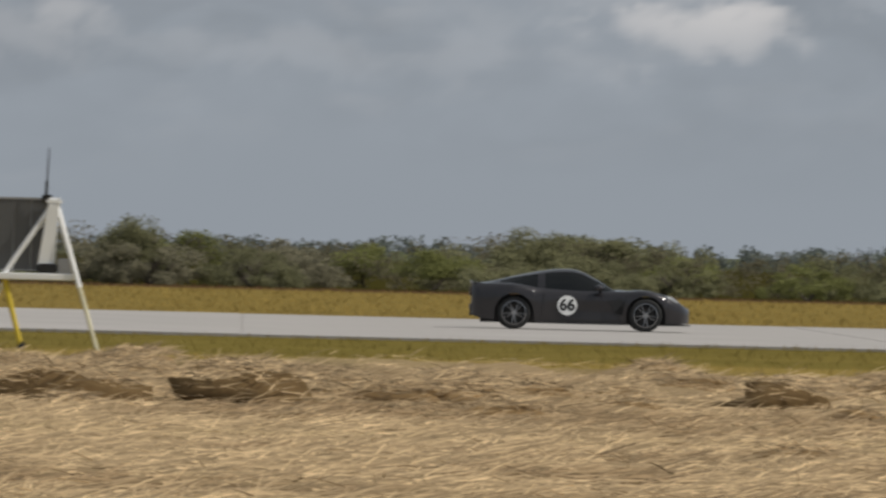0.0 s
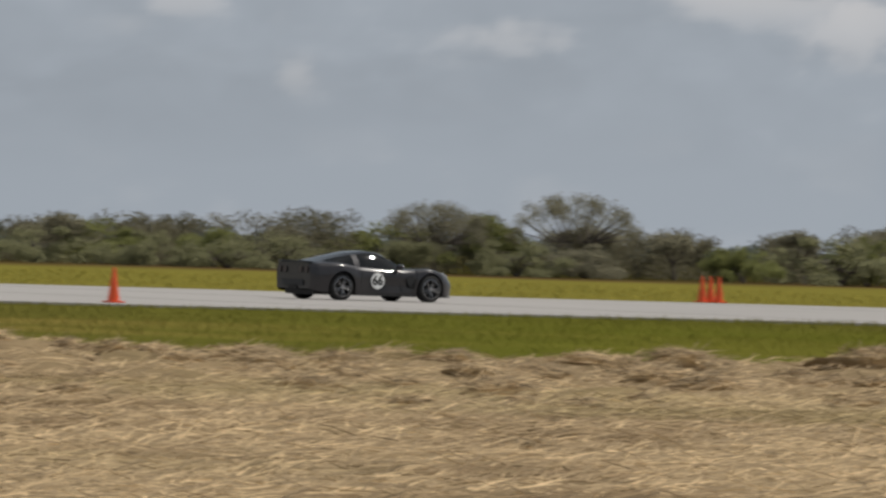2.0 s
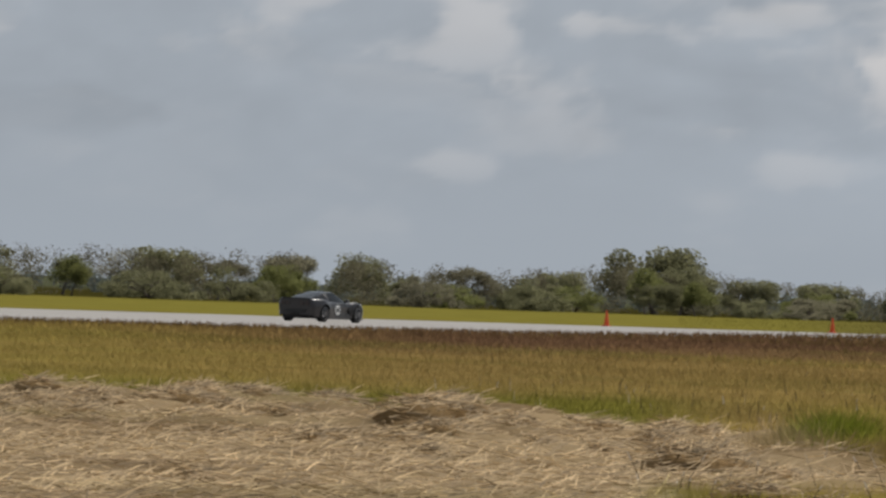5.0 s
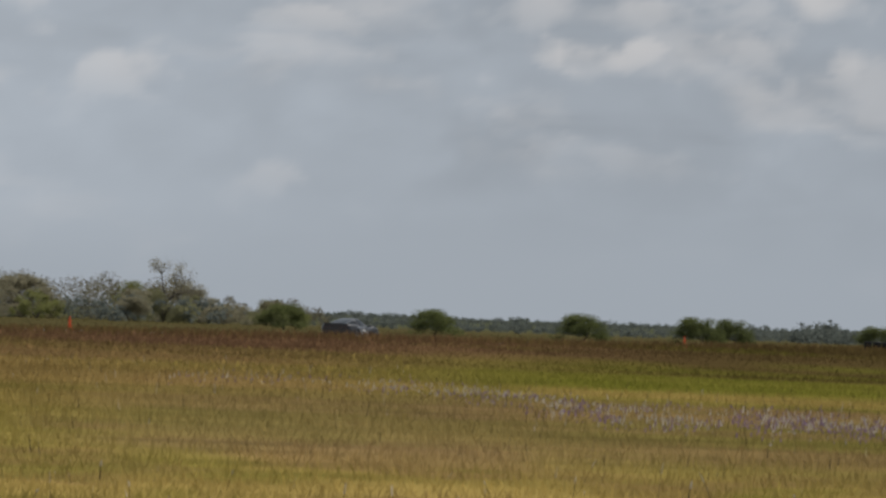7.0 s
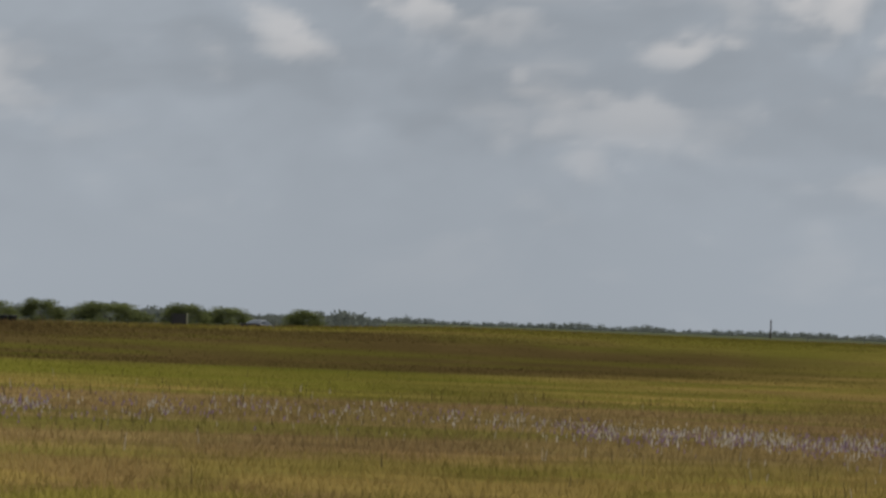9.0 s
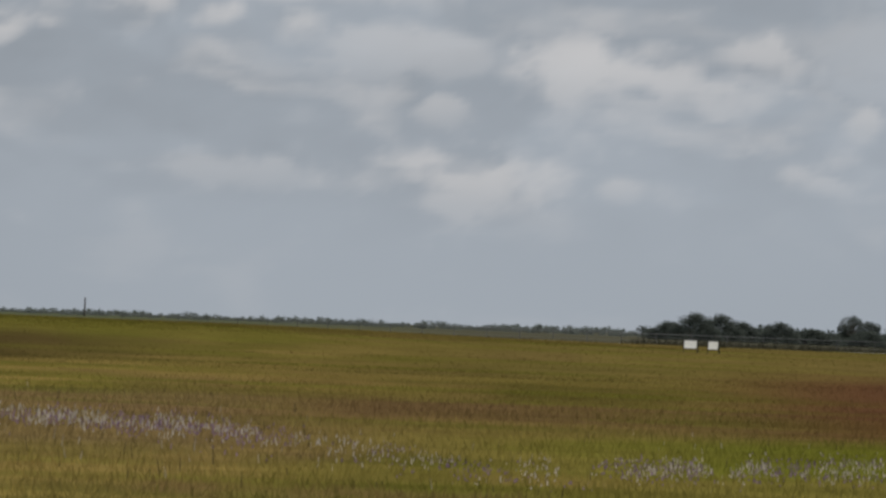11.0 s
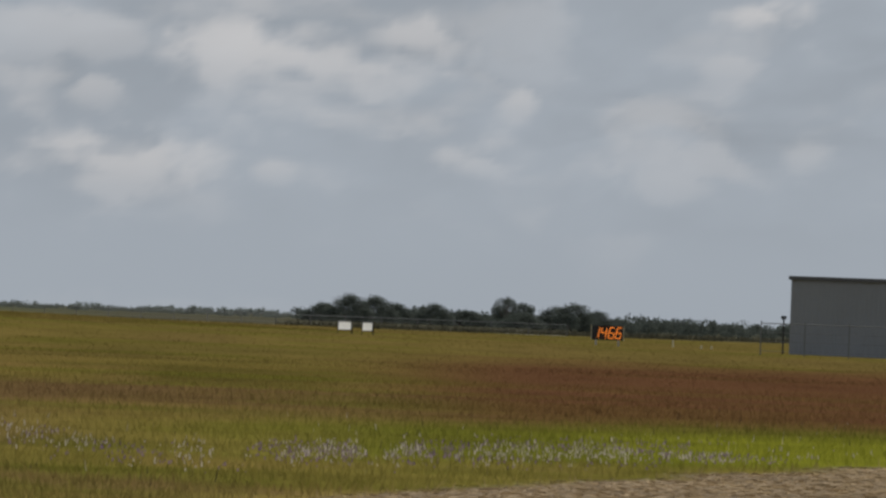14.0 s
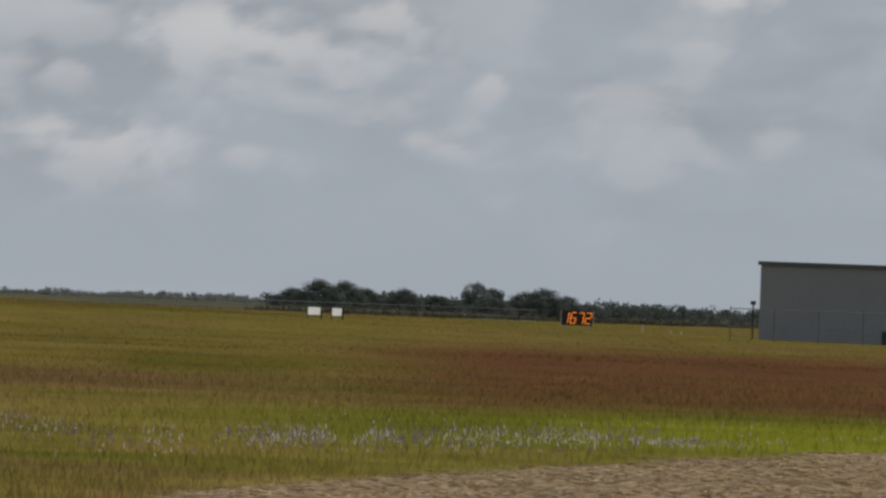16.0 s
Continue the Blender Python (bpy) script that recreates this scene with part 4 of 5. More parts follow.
def build_wire_fence(name, az0, r0, az1, r1, posts, tall, label, low_rail):
    ob = thing(name, pose(0, 0, 0), label, "fence")
    a, b = Vector((*polar(az0, r0), 0)), Vector((*polar(az1, r1), 0))
    step = (b - a) / posts
    up = bmesh.new()
    rod(up, (0, 0, -0.2), (0, 0, tall + 0.12), 0.035, sides=6)
    me = bpy.data.meshes.new("post")
    up.to_mesh(me)
    up.free()
    me.materials.append(M_WIRE)
    for i in range(posts + 1):
        p = a + step * i
        link_part("post", me, ob, Matrix.Translation(p))
    for level, mat, thick in ((1.0, M_WIRE, 0.03), (0.72, M_WIRE, 0.012), (0.45, M_WIRE, 0.012), (0.16, low_rail, 0.035 if low_rail is M_RAIL else 0.012)):
        bm = bmesh.new()
        rod(bm, a + Vector((0, 0, tall * level)), b + Vector((0, 0, tall * level)), thick, sides=5)
        part("top_rail" if level == 1.0 else "wire", bm, mat, ob)


build_wire_fence("wire_fence", 75.6, 1050, 80.3, 900, 24, 1.25, "long wire fence with steel posts across the field", M_RAIL)
build_wire_fence("mesh_fence", 81.45, 560, 83.6, 540, 8, 1.9, "chain fence with steel posts before the hangar", M_WIRE)
for az, r, h in ((80.93, 640, 0.62), (81.1, 640, 0.32), (81.16, 642, 0.3)):
    x, y = polar(az, r)
    ob = thing("marker_post", pose(x, y, 0), "short pale marker post in the grass", "post", "marker posts in the grass")
    bm = bmesh.new()
    box(bm, -0.07, 0.07, -0.05, 0.05, -0.1, h, 0.02)
    part("stake", bm, M_CREAM, ob)


def build_power_lines():
    """Two slack wires from pole to pole."""
    tops = [(362 * math.tan(radians(az)), 362, 1.6 + up * 362 / math.cos(radians(az))) for az, up in ((15.3, 0.0139), (24.38, 0.0131), (32.22, 0.0122), (38.88, 0.0106), (44.44, 0.0088), (49.0, 0.0077), (53.0, 0.0070), (57.0, 0.0062))][3:]
    ob = thing("power_line", pose(0, 0, 0), "two thin slack wires strung between the poles", "wire")
    for a, b in zip(tops, tops[1:]):
        for drop in (0.15, 0.9):
            bm = bmesh.new()
            pts = []
            for k in range(9):
                q = k / 8
                pts.append(Vector((a[0] + (b[0] - a[0]) * q, 362.0, a[2] + (b[2] - a[2]) * q - drop - 1.1 * 4 * q * (1 - q) * 0.5)))
            for p, q in zip(pts, pts[1:]):
                rod(bm, p, q, 0.006, sides=4)
            part("wire", bm, M_RAIL, ob)


build_power_lines()

# ---- the race car: nose towards +x, wheel base centred on the origin ----
AXLES, WHEEL_R, ARCH_R = (1.34, -1.34), 0.335, 0.40


def curve(table):
    xs, vs = [p[0] for p in table], [p[1] for p in table]

    def at(x):
        # Catmull-Rom through the table
        i = int(np.clip(np.searchsorted(xs, x) - 1, 0, len(xs) - 2))
        q = np.clip((x - xs[i]) / (xs[i + 1] - xs[i]), 0, 1)
        p0, p1, p2, p3 = vs[max(i - 1, 0)], vs[i], vs[i + 1], vs[min(i + 2, len(vs) - 1)]
        return float(0.5 * (2 * p1 + (p2 - p0) * q + (2 * p0 - 5 * p1 + 4 * p2 - p3) * q * q + (3 * p1 - p0 - 3 * p2 + p3) * q ** 3))
    return at


HALF = curve(((-2.20, 0.74), (-2.08, 0.85), (-1.7, 0.935), (-1.34, 0.965), (-0.7, 0.915), (0.0, 0.885), (0.7, 0.89), (1.34, 0.93), (1.8, 0.88), (2.1, 0.70), (2.24, 0.45)))
DECK = curve(((-2.20, 0.915), (-2.0, 0.93), (-1.34, 0.92), (-0.6, 0.86), (0.3, 0.82), (0.8, 0.83), (1.34, 0.785), (1.66, 0.715), (2.04, 0.59), (2.24, 0.47)))
CREST = curve(((-2.20, 0.895), (-2.0, 0.905), (-1.34, 0.91), (-0.8, 0.83), (0.3, 0.79), (0.9, 0.80), (1.34, 0.825), (1.7, 0.735), (2.04, 0.585), (2.24, 0.46)))
SILL = curve(((-2.20, 0.27), (-2.05, 0.22), (-1.8, 0.19), (-0.8, 0.16), (0.8, 0.16), (1.8, 0.17), (2.1, 0.17), (2.24, 0.19)))


def body_ring(x):
    w, d, c, s = HALF(x), DECK(x), CREST(x), SILL(x)
    arch = max([0.0] + [math.sqrt(max(0.0, ARCH_R ** 2 - (x - a) ** 2)) + WHEEL_R - 0.005 for a in AXLES if abs(x - a) < ARCH_R])
    low = max(s, arch)
    side = []
    flare = max([0.0] + [1 - abs(x - a) / 0.55 for a in AXLES])
    for q in (0.0, 0.15, 0.35, 0.55, 0.75, 0.9):
        z = low + (c - 0.03 - low) * q
        u = (z - s) / max(c - s, 0.01)
        inset = 0.045 * (1 - u) ** 2 + 0.075 * max(0, u - 0.62) ** 1.5 * 4 - 0.03 * flare * math.exp(-((u - 0.75) / 0.4) ** 2)
        if -0.8 < x < 0.85:
            inset += 0.05 * math.exp(-((u - 0.42) / 0.16) ** 2) * min(1, (x + 0.8) / 0.5, 1)
        side.append((x, -(w - inset), z))
    side.append((x, -(w - 0.085), c + 0.0))
    side.append((x, -(w - 0.16), c + 0.018))
    side.append((x, -w * 0.62, (c + d) / 2 + 0.012))
    side.append((x, -w * 0.3, d + 0.004))
    side.append((x, 0.0, d + 0.012))
    left = [(px, -py, pz) for px, py, pz in reversed(side[:-1])]
    return side + left


def station_list():
    xs = set(np.linspace(-2.20, 2.24, 60).tolist())
    for a in AXLES:
        xs |= {a + ARCH_R * math.cos(math.pi * k / 16) * f for k in range(17) for f in (0.999, 1.001)}
    return sorted(q for q in xs if -2.20 <= q <= 2.24)


ROOF = curve(((-2.02, 0.925), (-1.77, 0.965), (-1.4, 1.055), (-1.1, 1.125), (-0.72, 1.20), (-0.37, 1.238), (-0.03, 1.215), (0.32, 1.055), (0.72, 0.835)))
SPREAD = curve(((-2.02, 0.42), (-1.77, 0.43), (-1.4, 0.445), (-1.1, 0.465), (-0.72, 0.485), (-0.37, 0.485), (-0.03, 0.49), (0.32, 0.53), (0.72, 0.58)))


def cabin_ring(x):
    top, w = ROOF(x), SPREAD(x)
    belt = min(CREST(x) - 0.01, top - 0.01)
    wb = min(0.77, HALF(x) - 0.11) - 0.20 * min(1.0, max(0.0, (-0.6 - x) / 1.4))
    pts = [(x, -wb, belt), (x, -(wb * 0.62 + w * 0.38), belt + (top - belt) * 0.5), (x, -w - 0.02, belt + (top - belt) * 0.86), (x, -w * 0.82, belt + (top - belt) * 0.965), (x, -w * 0.4, top), (x, 0, top + 0.006)]
    return pts + [(a, -b, c) for a, b, c in reversed(pts[:-1])]


def cabin_patch(x0, x1, cols, count=14, out=0.0):
    bm = bmesh.new()
    rings = []
    for x in np.linspace(x0, x1, count):
        ring = [Vector(p) for p in cabin_ring(float(x))]
        if out:
            for i, p in enumerate(ring):
                q = Vector((0, p.y, max(p.z - 0.75, 0.02))).normalized()
                ring[i] = p + q * out
        rings.append(ring[cols[0]:cols[1]])
    sweep(bm, rings)
    for f in bm.faces:
        f.smooth = True
    return bm


def make_wheel(parent, x, side):
    """A wheel in its own space, axle along y; side -1 is the camera's."""
    hub = bpy.data.objects.new("wheel", None)
    scene.collection.objects.link(hub)
    hub.parent = parent
    hub.matrix_basis = pose(x, side * 0.80, WHEEL_R)
    width, rim_r = 0.27, 0.245
    bm = bmesh.new()
    prof = ((rim_r, -width / 2 + 0.02), (WHEEL_R - 0.03, -width / 2), (WHEEL_R - 0.005, -width / 2 + 0.03), (WHEEL_R, 0), (WHEEL_R - 0.005, width / 2 - 0.03), (WHEEL_R - 0.03, width / 2), (rim_r, width / 2 - 0.02))
    rings = [[(r * math.cos(2 * math.pi * k / 40), yy, r * math.sin(2 * math.pi * k / 40)) for r, yy in prof] for k in range(41)]
    sweep(bm, rings)
    bmesh.ops.remove_doubles(bm, verts=bm.verts, dist=1e-4)
    for f in bm.faces:
        f.smooth = True
    part("tyre", bm, M_TYRE, hub)
    bm = bmesh.new()
    prof = ((rim_r + 0.004, side * 0.125), (rim_r - 0.012, side * 0.130), (rim_r - 0.022, side * 0.10), (rim_r - 0.03, -side * 0.1))
    rings = [[(r * math.cos(2 * math.pi * k / 40), yy, r * math.sin(2 * math.pi * k / 40)) for r, yy in prof] for k in range(41)]
    sweep(bm, rings)
    for k in range(10):
        a = 2 * math.pi * k / 10 + (0.12 if k % 2 else -0.12)
        rod(bm, (0.05 * math.cos(a), side * 0.095, 0.05 * math.sin(a)), ((rim_r - 0.015) * math.cos(a), side * 0.118, (rim_r - 0.015) * math.sin(a)), 0.013, 0.009, 6)
    bmesh.ops.create_cone(bm, cap_ends=True, segments=16, radius1=0.055, radius2=0.055, depth=0.05, matrix=pose(0, side * 0.095, 0, 90))
    part("rim", bm, M_RIM, hub)
    bm = bmesh.new()
    bmesh.ops.create_cone(bm, cap_ends=True, segments=24, radius1=0.17, radius2=0.17, depth=0.03, matrix=pose(0, side * 0.03, 0, 90))
    part("brake_disc", bm, M_DISC, hub)
    bm = bmesh.new()
    bmesh.ops.create_cone(bm, cap_ends=True, segments=24, radius1=0.235, radius2=0.235, depth=0.02, matrix=pose(0, -side * 0.05, 0, 90))
    part("inner_face", bm, M_TRIM, hub)
    return hub


def make_car():
    ob = thing("race_car", pose(6.87, CAR_LINE, 0), "charcoal grey sports coupe with white race roundel on the runway", "car")
    xs = station_list()
    bm = bmesh.new()
    sweep(bm, [body_ring(x) for x in xs])
    for end, flip in ((xs[0], False), (xs[-1], True)):
        ring = body_ring(end)
        vs = [bm.verts.new(p) for p in ring]
        bm.faces.new(vs if flip else vs[::-1])
    bmesh.ops.remove_doubles(bm, verts=bm.verts, dist=2e-4)
    bmesh.ops.recalc_face_normals(bm, faces=bm.faces)
    for f in bm.faces:
        f.smooth = len(f.verts) < 5
    body = part("body", bm, M_PAINT, ob)
    # dark under-tray and wheel wells
    bm = bmesh.new()
    box(bm, -2.0, 2.05, -0.62, 0.62, 0.13, 0.5)
    part("undertray", bm, M_TRIM, ob)
    for a in AXLES:
        bm = bmesh.new()
        box(bm, a - 0.5, a + 0.5, -0.66, 0.66, 0.2, 0.7)
        part("wheel_well", bm, M_TRIM, ob)
    # cabin: screen, roof, side glass, hatch
    part("roof", cabin_patch(-0.80, -0.02, (2, 9)), M_PAINT, ob)
    part("windscreen", cabin_patch(-0.02, 0.72, (2, 9)), M_GLASS, ob)
    part("rear_window", cabin_patch(-1.98, -0.80, (2, 9)), M_GLASS, ob)
    for c0, c1 in ((0, 3), (8, 11)):
        part("side_window", cabin_patch(-0.72, 0.66, (c0, c1)), M_GLASS, ob)
        part("door_pillar", cabin_patch(-0.86, -0.71, (c0, c1), 6, 0.006), M_PAINT, ob)
        part("quarter_glass", cabin_patch(-1.72, -0.82, (c0, c1)), M_GLASS, ob)
        part("rear_pillar", cabin_patch(-1.99, -1.62, (c0, c1), 6, 0.004), M_PAINT, ob)
        part("screen_pillar", cabin_patch(-0.04, 0.70, (2, 4) if c0 == 0 else (7, 9), 10, 0.012), M_PAINT, ob)
        part("roof_rail", cabin_patch(-1.95, -0.02, (2, 4) if c0 == 0 else (7, 9), 16, 0.010), M_PAINT, ob)
    for s in (-1, 1):
        bm = bmesh.new()
        bmesh.ops.create_icosphere(bm, subdivisions=2, radius=1, matrix=Matrix.Translation((0.38, s * 0.93, 0.875)) @ Matrix.Diagonal((0.11, 0.11, 0.065, 1)))
        rod(bm, (0.42, s * 0.76, 0.80), (0.40, s * 0.90, 0.86), 0.03, 0.03, 6)
        for f in bm.faces:
            f.smooth = True
        part("mirror", bm, M_PAINT, ob)
        # vent behind the front wheel, its dark shading put in as black; door seams, sill
        bm = bmesh.new()
        w = HALF(0.8)
        ring0 = [(0.86, s * (w - 0.002), 0.34), (0.70, s * (HALF(0.7) + 0.004), 0.36), (0.60, s * (HALF(0.6) + 0.002), 0.58), (0.80, s * (w + 0.002), 0.66), (0.90, s * (HALF(0.9) + 0.0), 0.60)]
        vs = [bm.verts.new(p) for p in ring0]
        bm.faces.new(vs if s < 0 else vs[::-1])
        bmesh.ops.solidify(bm, geom=bm.faces[:], thickness=0.02)
        part("side_vent", bm, M_TRIM, ob)
        for x in (-0.78, 0.5):
            bm = bmesh.new()
            for q in range(8):
                z0, z1 = 0.24 + 0.066 * q, 0.24 + 0.066 * (q + 1)
                lean = 0.05 * (q / 8) if x < 0 else -0.10 * (q / 8)
                ring = body_ring(x)
                yy = float(np.interp(z0, [p[2] for p in ring[:7]], [p[1] for p in ring[:7]]))
                box(bm, x + lean - 0.006, x + lean + 0.006, s * -yy - 0.004, s * -yy + 0.004, z0, z1)
            part("door_seam", bm, M_TRIM, ob)
        bm = bmesh.new()
        box(bm, -0.86, 0.86, s * 0.865 - 0.02, s * 0.865 + 0.02, 0.13, 0.185, 0.01)
        part("sill", bm, M_TRIM, ob)
        # lamps
        bm = bmesh.new()
        bmesh.ops.create_icosphere(bm, subdivisions=2, radius=1, matrix=Matrix.Translation((1.86, s * 0.71, 0.655)) @ pose(0, 0, 0, 0, 22, s * -28) @ Matrix.Diagonal((0.20, 0.075, 0.06, 1)))
        for f in bm.faces:
            f.smooth = True
        part("headlight", bm, M_LAMP, ob)
        for yy in (0.34, 0.58):
            bm = bmesh.new()
            bmesh.ops.create_cone(bm, cap_ends=True, segments=20, radius1=0.085, radius2=0.08, depth=0.05, matrix=pose(-2.20, s * yy, 0.745, 0, 90, 0))
            part("tail_light", bm, M_TAIL, ob)
        bm = bmesh.new()
        box(bm, 2.02, 2.12, s * 0.55 - 0.09, s * 0.55 + 0.09, 0.30, 0.345, 0.012)
        part("fog_lamp", bm, M_LAMP, ob)
    bm = bmesh.new()
    for yy in (-0.15, -0.05, 0.05, 0.15):
        rod(bm, (-2.1, yy, 0.30), (-2.225, yy, 0.30), 0.045, 0.05, 12)
    part("exhaust", bm, M_DISC, ob)
    bm = bmesh.new()
    box(bm, -2.225, -2.12, -0.5, 0.5, 0.34, 0.50, 0.02)
    part("rear_bumper_panel", bm, M_TRIM, ob)
    bm = bmesh.new()
    vs = []
    for yy in np.linspace(-0.66, 0.66, 13):
        e = 1 - (yy / 0.9) ** 4
        vs.append([(-1.98, yy, 0.93), (-2.21, yy, 0.935 + 0.03 * e), (-2.22, yy, 0.915 + 0.03 * e), (-2.05, yy, 0.90)])
    sweep(bm, vs)
    part("tail_spoiler", bm, M_PAINT, ob)
    bm = bmesh.new()
    for a0, a1 in zip(np.linspace(-1, 1, 13), np.linspace(-1, 1, 13)[1:]):
        pts = []
        for a in (a0, a1):
            yy = a * 0.92
            xx = 2.30 - 0.52 * abs(a) ** 3
            pts.append([(xx, yy, 0.135), (xx - 0.2, yy * 0.95, 0.13), (xx - 0.2, yy * 0.95, 0.165), (xx, yy, 0.155)])
        sweep(bm, [p + [p[0]] for p in pts])
    part("front_splitter", bm, M_TRIM, ob)
    bm = bmesh.new()
    box(bm, 2.08, 2.215, -0.42, 0.42, 0.25, 0.37, 0.02)
    part("grille", bm, M_TRIM, ob)
    # race roundel with its number on both doors
    for s in (-1, 1):
        bm = bmesh.new()
        bmesh.ops.create_cone(bm, cap_ends=True, segments=40, radius1=0.20, radius2=0.20, depth=0.012, matrix=pose(0.02 - 0.28, s * 0.880, 0.505, 90))
        disc = part("roundel", bm, M_WHITE, ob, "white race roundel")
        make_number("66", 0.32, M_BLACK, disc, pose(-0.26, s * 0.888, 0.505, 90, 0, 0 if s < 0 else 180), width=0.010)
    wheels = [make_wheel(ob, a, s) for a in AXLES for s in (-1, 1)]
    return ob, wheels


race_car, car_wheels = make_car()

# ---- grass, straw and flowers as stuff ----
def scatter(seed, count, az0, az1, r0, r1, power=1.0):
    """Places spread over a sector, denser near the camera when power is above 1."""
    g = np.random.default_rng(seed)
    az = g.uniform(az0, az1, count)
    r = r0 + (r1 - r0) * g.random(count) ** power
    a = np.radians(az)
    return r * np.sin(a), r * np.cos(a), g


def ribbon_mesh(name, mat, x, y, z, dx, dy, dz, wx, wy, wz, tone, label, category):
    """Bent slips: a base of two points, a middle of two, a tip."""
    n = len(x)
    base = np.stack([x, y, z], 1)
    way, side = np.stack([dx, dy, dz], 1), np.stack([wx, wy, wz], 1)
    mid = base + way * 0.55 + np.stack([0 * x, 0 * x, 0.08 * np.abs(dz)], 1)
    pts = np.stack([base - side, base + side, mid + side * 0.8, mid - side * 0.8, base + way], 1).reshape(-1, 3)
    k = np.arange(n) * 5
    me = bpy.data.meshes.new(name)
    loops = np.stack([k, k + 1, k + 2, k + 3, k + 3, k + 2, k + 4], 1).ravel()
    me.vertices.add(n * 5)
    me.vertices.foreach_set("co", pts.astype(np.float32).ravel())
    me.loops.add(n * 7)
    me.loops.foreach_set("vertex_index", loops.astype(np.int32))
    me.polygons.add(n * 2)
    starts = np.stack([np.arange(n) * 7, np.arange(n) * 7 + 4], 1).ravel()
    me.polygons.foreach_set("loop_start", starts.astype(np.int32))
    me.update(calc_edges=True)
    me.materials.append(mat)
    if tone is not None:
        paint(me, np.repeat(tone, 5, 0))
    tagged(new(name, me), label, category, kind="stuff")


def grow_grass(name, seed, count, az0, az1, r0, r1, power, label, tall=1.0, thick=0.012, strip=False, shade=1.0):
    x, y, g = scatter(seed, count, az0, az1, r0, r1, power)
    if strip:  # a straight strip instead: x from az0 to az1, y from r0 to r1
        x, y = g.uniform(az0, az1, count), g.uniform(r0, r1, count)
    tone, straw, high = cover(x, y)
    keep = (g.random(count) > straw) & ~((y > NEAR_EDGE - 0.3) & (y < FAR_EDGE + 0.3))
    x, y, tone, high = x[keep], y[keep], tone[keep], high[keep]
    n = len(x)
    h = high * tall * g.uniform(0.55, 1.25, n)
    far, az = np.hypot(x, y), np.degrees(np.arctan2(x, y))
    h = h * (1 - 0.5 * smooth(70, 72.5, az) * smooth(130, 300, far))
    t, lean = g.uniform(0, 6.283, n), g.uniform(0.1, 0.95, n)
    w = thick * (0.6 + np.hypot(x, y) / 160) * g.uniform(0.6, 1.4, n)
    a = g.uniform(0, 6.283, n)
    ribbon_mesh(name, M_BLADE, x, y, height(x, y) - 0.02, np.cos(t) * lean * h, np.sin(t) * lean * h, h, np.cos(a) * w, np.sin(a) * w, 0 * w, tone * shade * g.uniform(0.92, 1.1, (n, 1)), label, "grass")


grow_grass("verge_grass", 1, 150000, -5, 66, 100, 232, 0.9, "olive and brown grass between straw and runway", 0.65, 0.0045)
grow_grass("meadow_grass", 2, 270000, 58, 86, 66, 330, 1.5, "wild golden, green and brown meadow grass", 0.55, 0.0034)
grow_grass("green_tuft", 12, 12000, 62.3, 63.35, 92, 111, 1.0, "dense bright green tuft at the edge of the straw", 0.9, 0.005)
grow_grass("edge_grass", 8, 110000, 60, 660, 122, 171, 1, "purple-brown grass along the runway edge", 0.75, 0.0045, True)
# blade colour raised to offset the shadow on the blades' near side
grow_grass("far_grass", 3, 60000, -5, 68, 221, 350, 1.0, "yellow-green grass beyond the runway", 0.75, 0.009, False, 1.25)
# blade colour lowered in place of the self-shadow of a denser stand
grow_grass("distant_grass", 4, 90000, 62, 86, 290, 900, 1.4, "distant olive grass", 0.55, 0.005, False, 0.6)
grow_grass("runway_end_grass", 9, 60000, 800, 1500, 160, 170.6, 1, "tall dull grass beside the far end of the runway", 3.0, 0.008, True, 0.6)


def lay_straw():
    x, y, g = scatter(5, 340000, -5, 67, 54, 138, 1.0)
    tone, straw, _ = cover(x, y)
    keep = g.random(len(x)) < straw
    x, y, tone = x[keep], y[keep], tone[keep]
    n = len(x)
    t = g.normal(0.35, 0.9, n)
    h = g.uniform(0.1, 0.42, n)
    up = g.normal(0.05, 0.15, n) * h
    a = t + math.pi / 2
    w = g.uniform(0.0025, 0.006, n)
    pale = g.uniform(0.55, 1.5, (n, 1))
    ribbon_mesh("loose_straw", M_STRAW, x, y, height(x, y) + g.uniform(0.0, 0.05, n), np.cos(t) * h, np.sin(t) * h, up, np.cos(a) * w, np.sin(a) * w, w * 0.9, np.clip(tone * pale, 0, 0.8), "cut pale straw lying in loose layers", "straw")
    x, y, g = scatter(6, 70000, 76, 86, 60, 125, 1.0)
    tone, straw, _ = cover(x, y)
    keep = g.random(len(x)) < straw
    x, y, tone = x[keep], y[keep], tone[keep]
    n = len(x)
    t, h, w = g.uniform(0, 6.283, n), g.uniform(0.05, 0.16, n), g.uniform(0.003, 0.008, n)
    ribbon_mesh("mown_stubble", M_STRAW, x, y, height(x, y) + 0.01, np.cos(t) * h, np.sin(t) * h, 0.05 * h, np.cos(t + 1.57) * w, np.sin(t + 1.57) * w, w * 0.8, tone * g.uniform(0.55, 1.05, (n, 1)), "short mown straw stubble", "straw")


lay_straw()


def flower_line(az):
    return np.interp(az, (60, 67, 68.2, 69.2, 70.6, 73.4, 74.5, 75.7, 77, 77.8, 79.6, 81.2, 84), (96, 205, 187, 152, 146, 150, 132, 130, 112, 98, 108, 114, 118))


def flower_share(az):
    return np.interp(az, (66, 67.6, 69, 70.5, 71.5, 74, 74.8, 76.2, 76.8, 78, 79, 81.2, 81.7), (0.05, 0.2, 1, 1, 0.3, 0.3, 1, 1, 0.35, 0.45, 1, 1, 0.15))


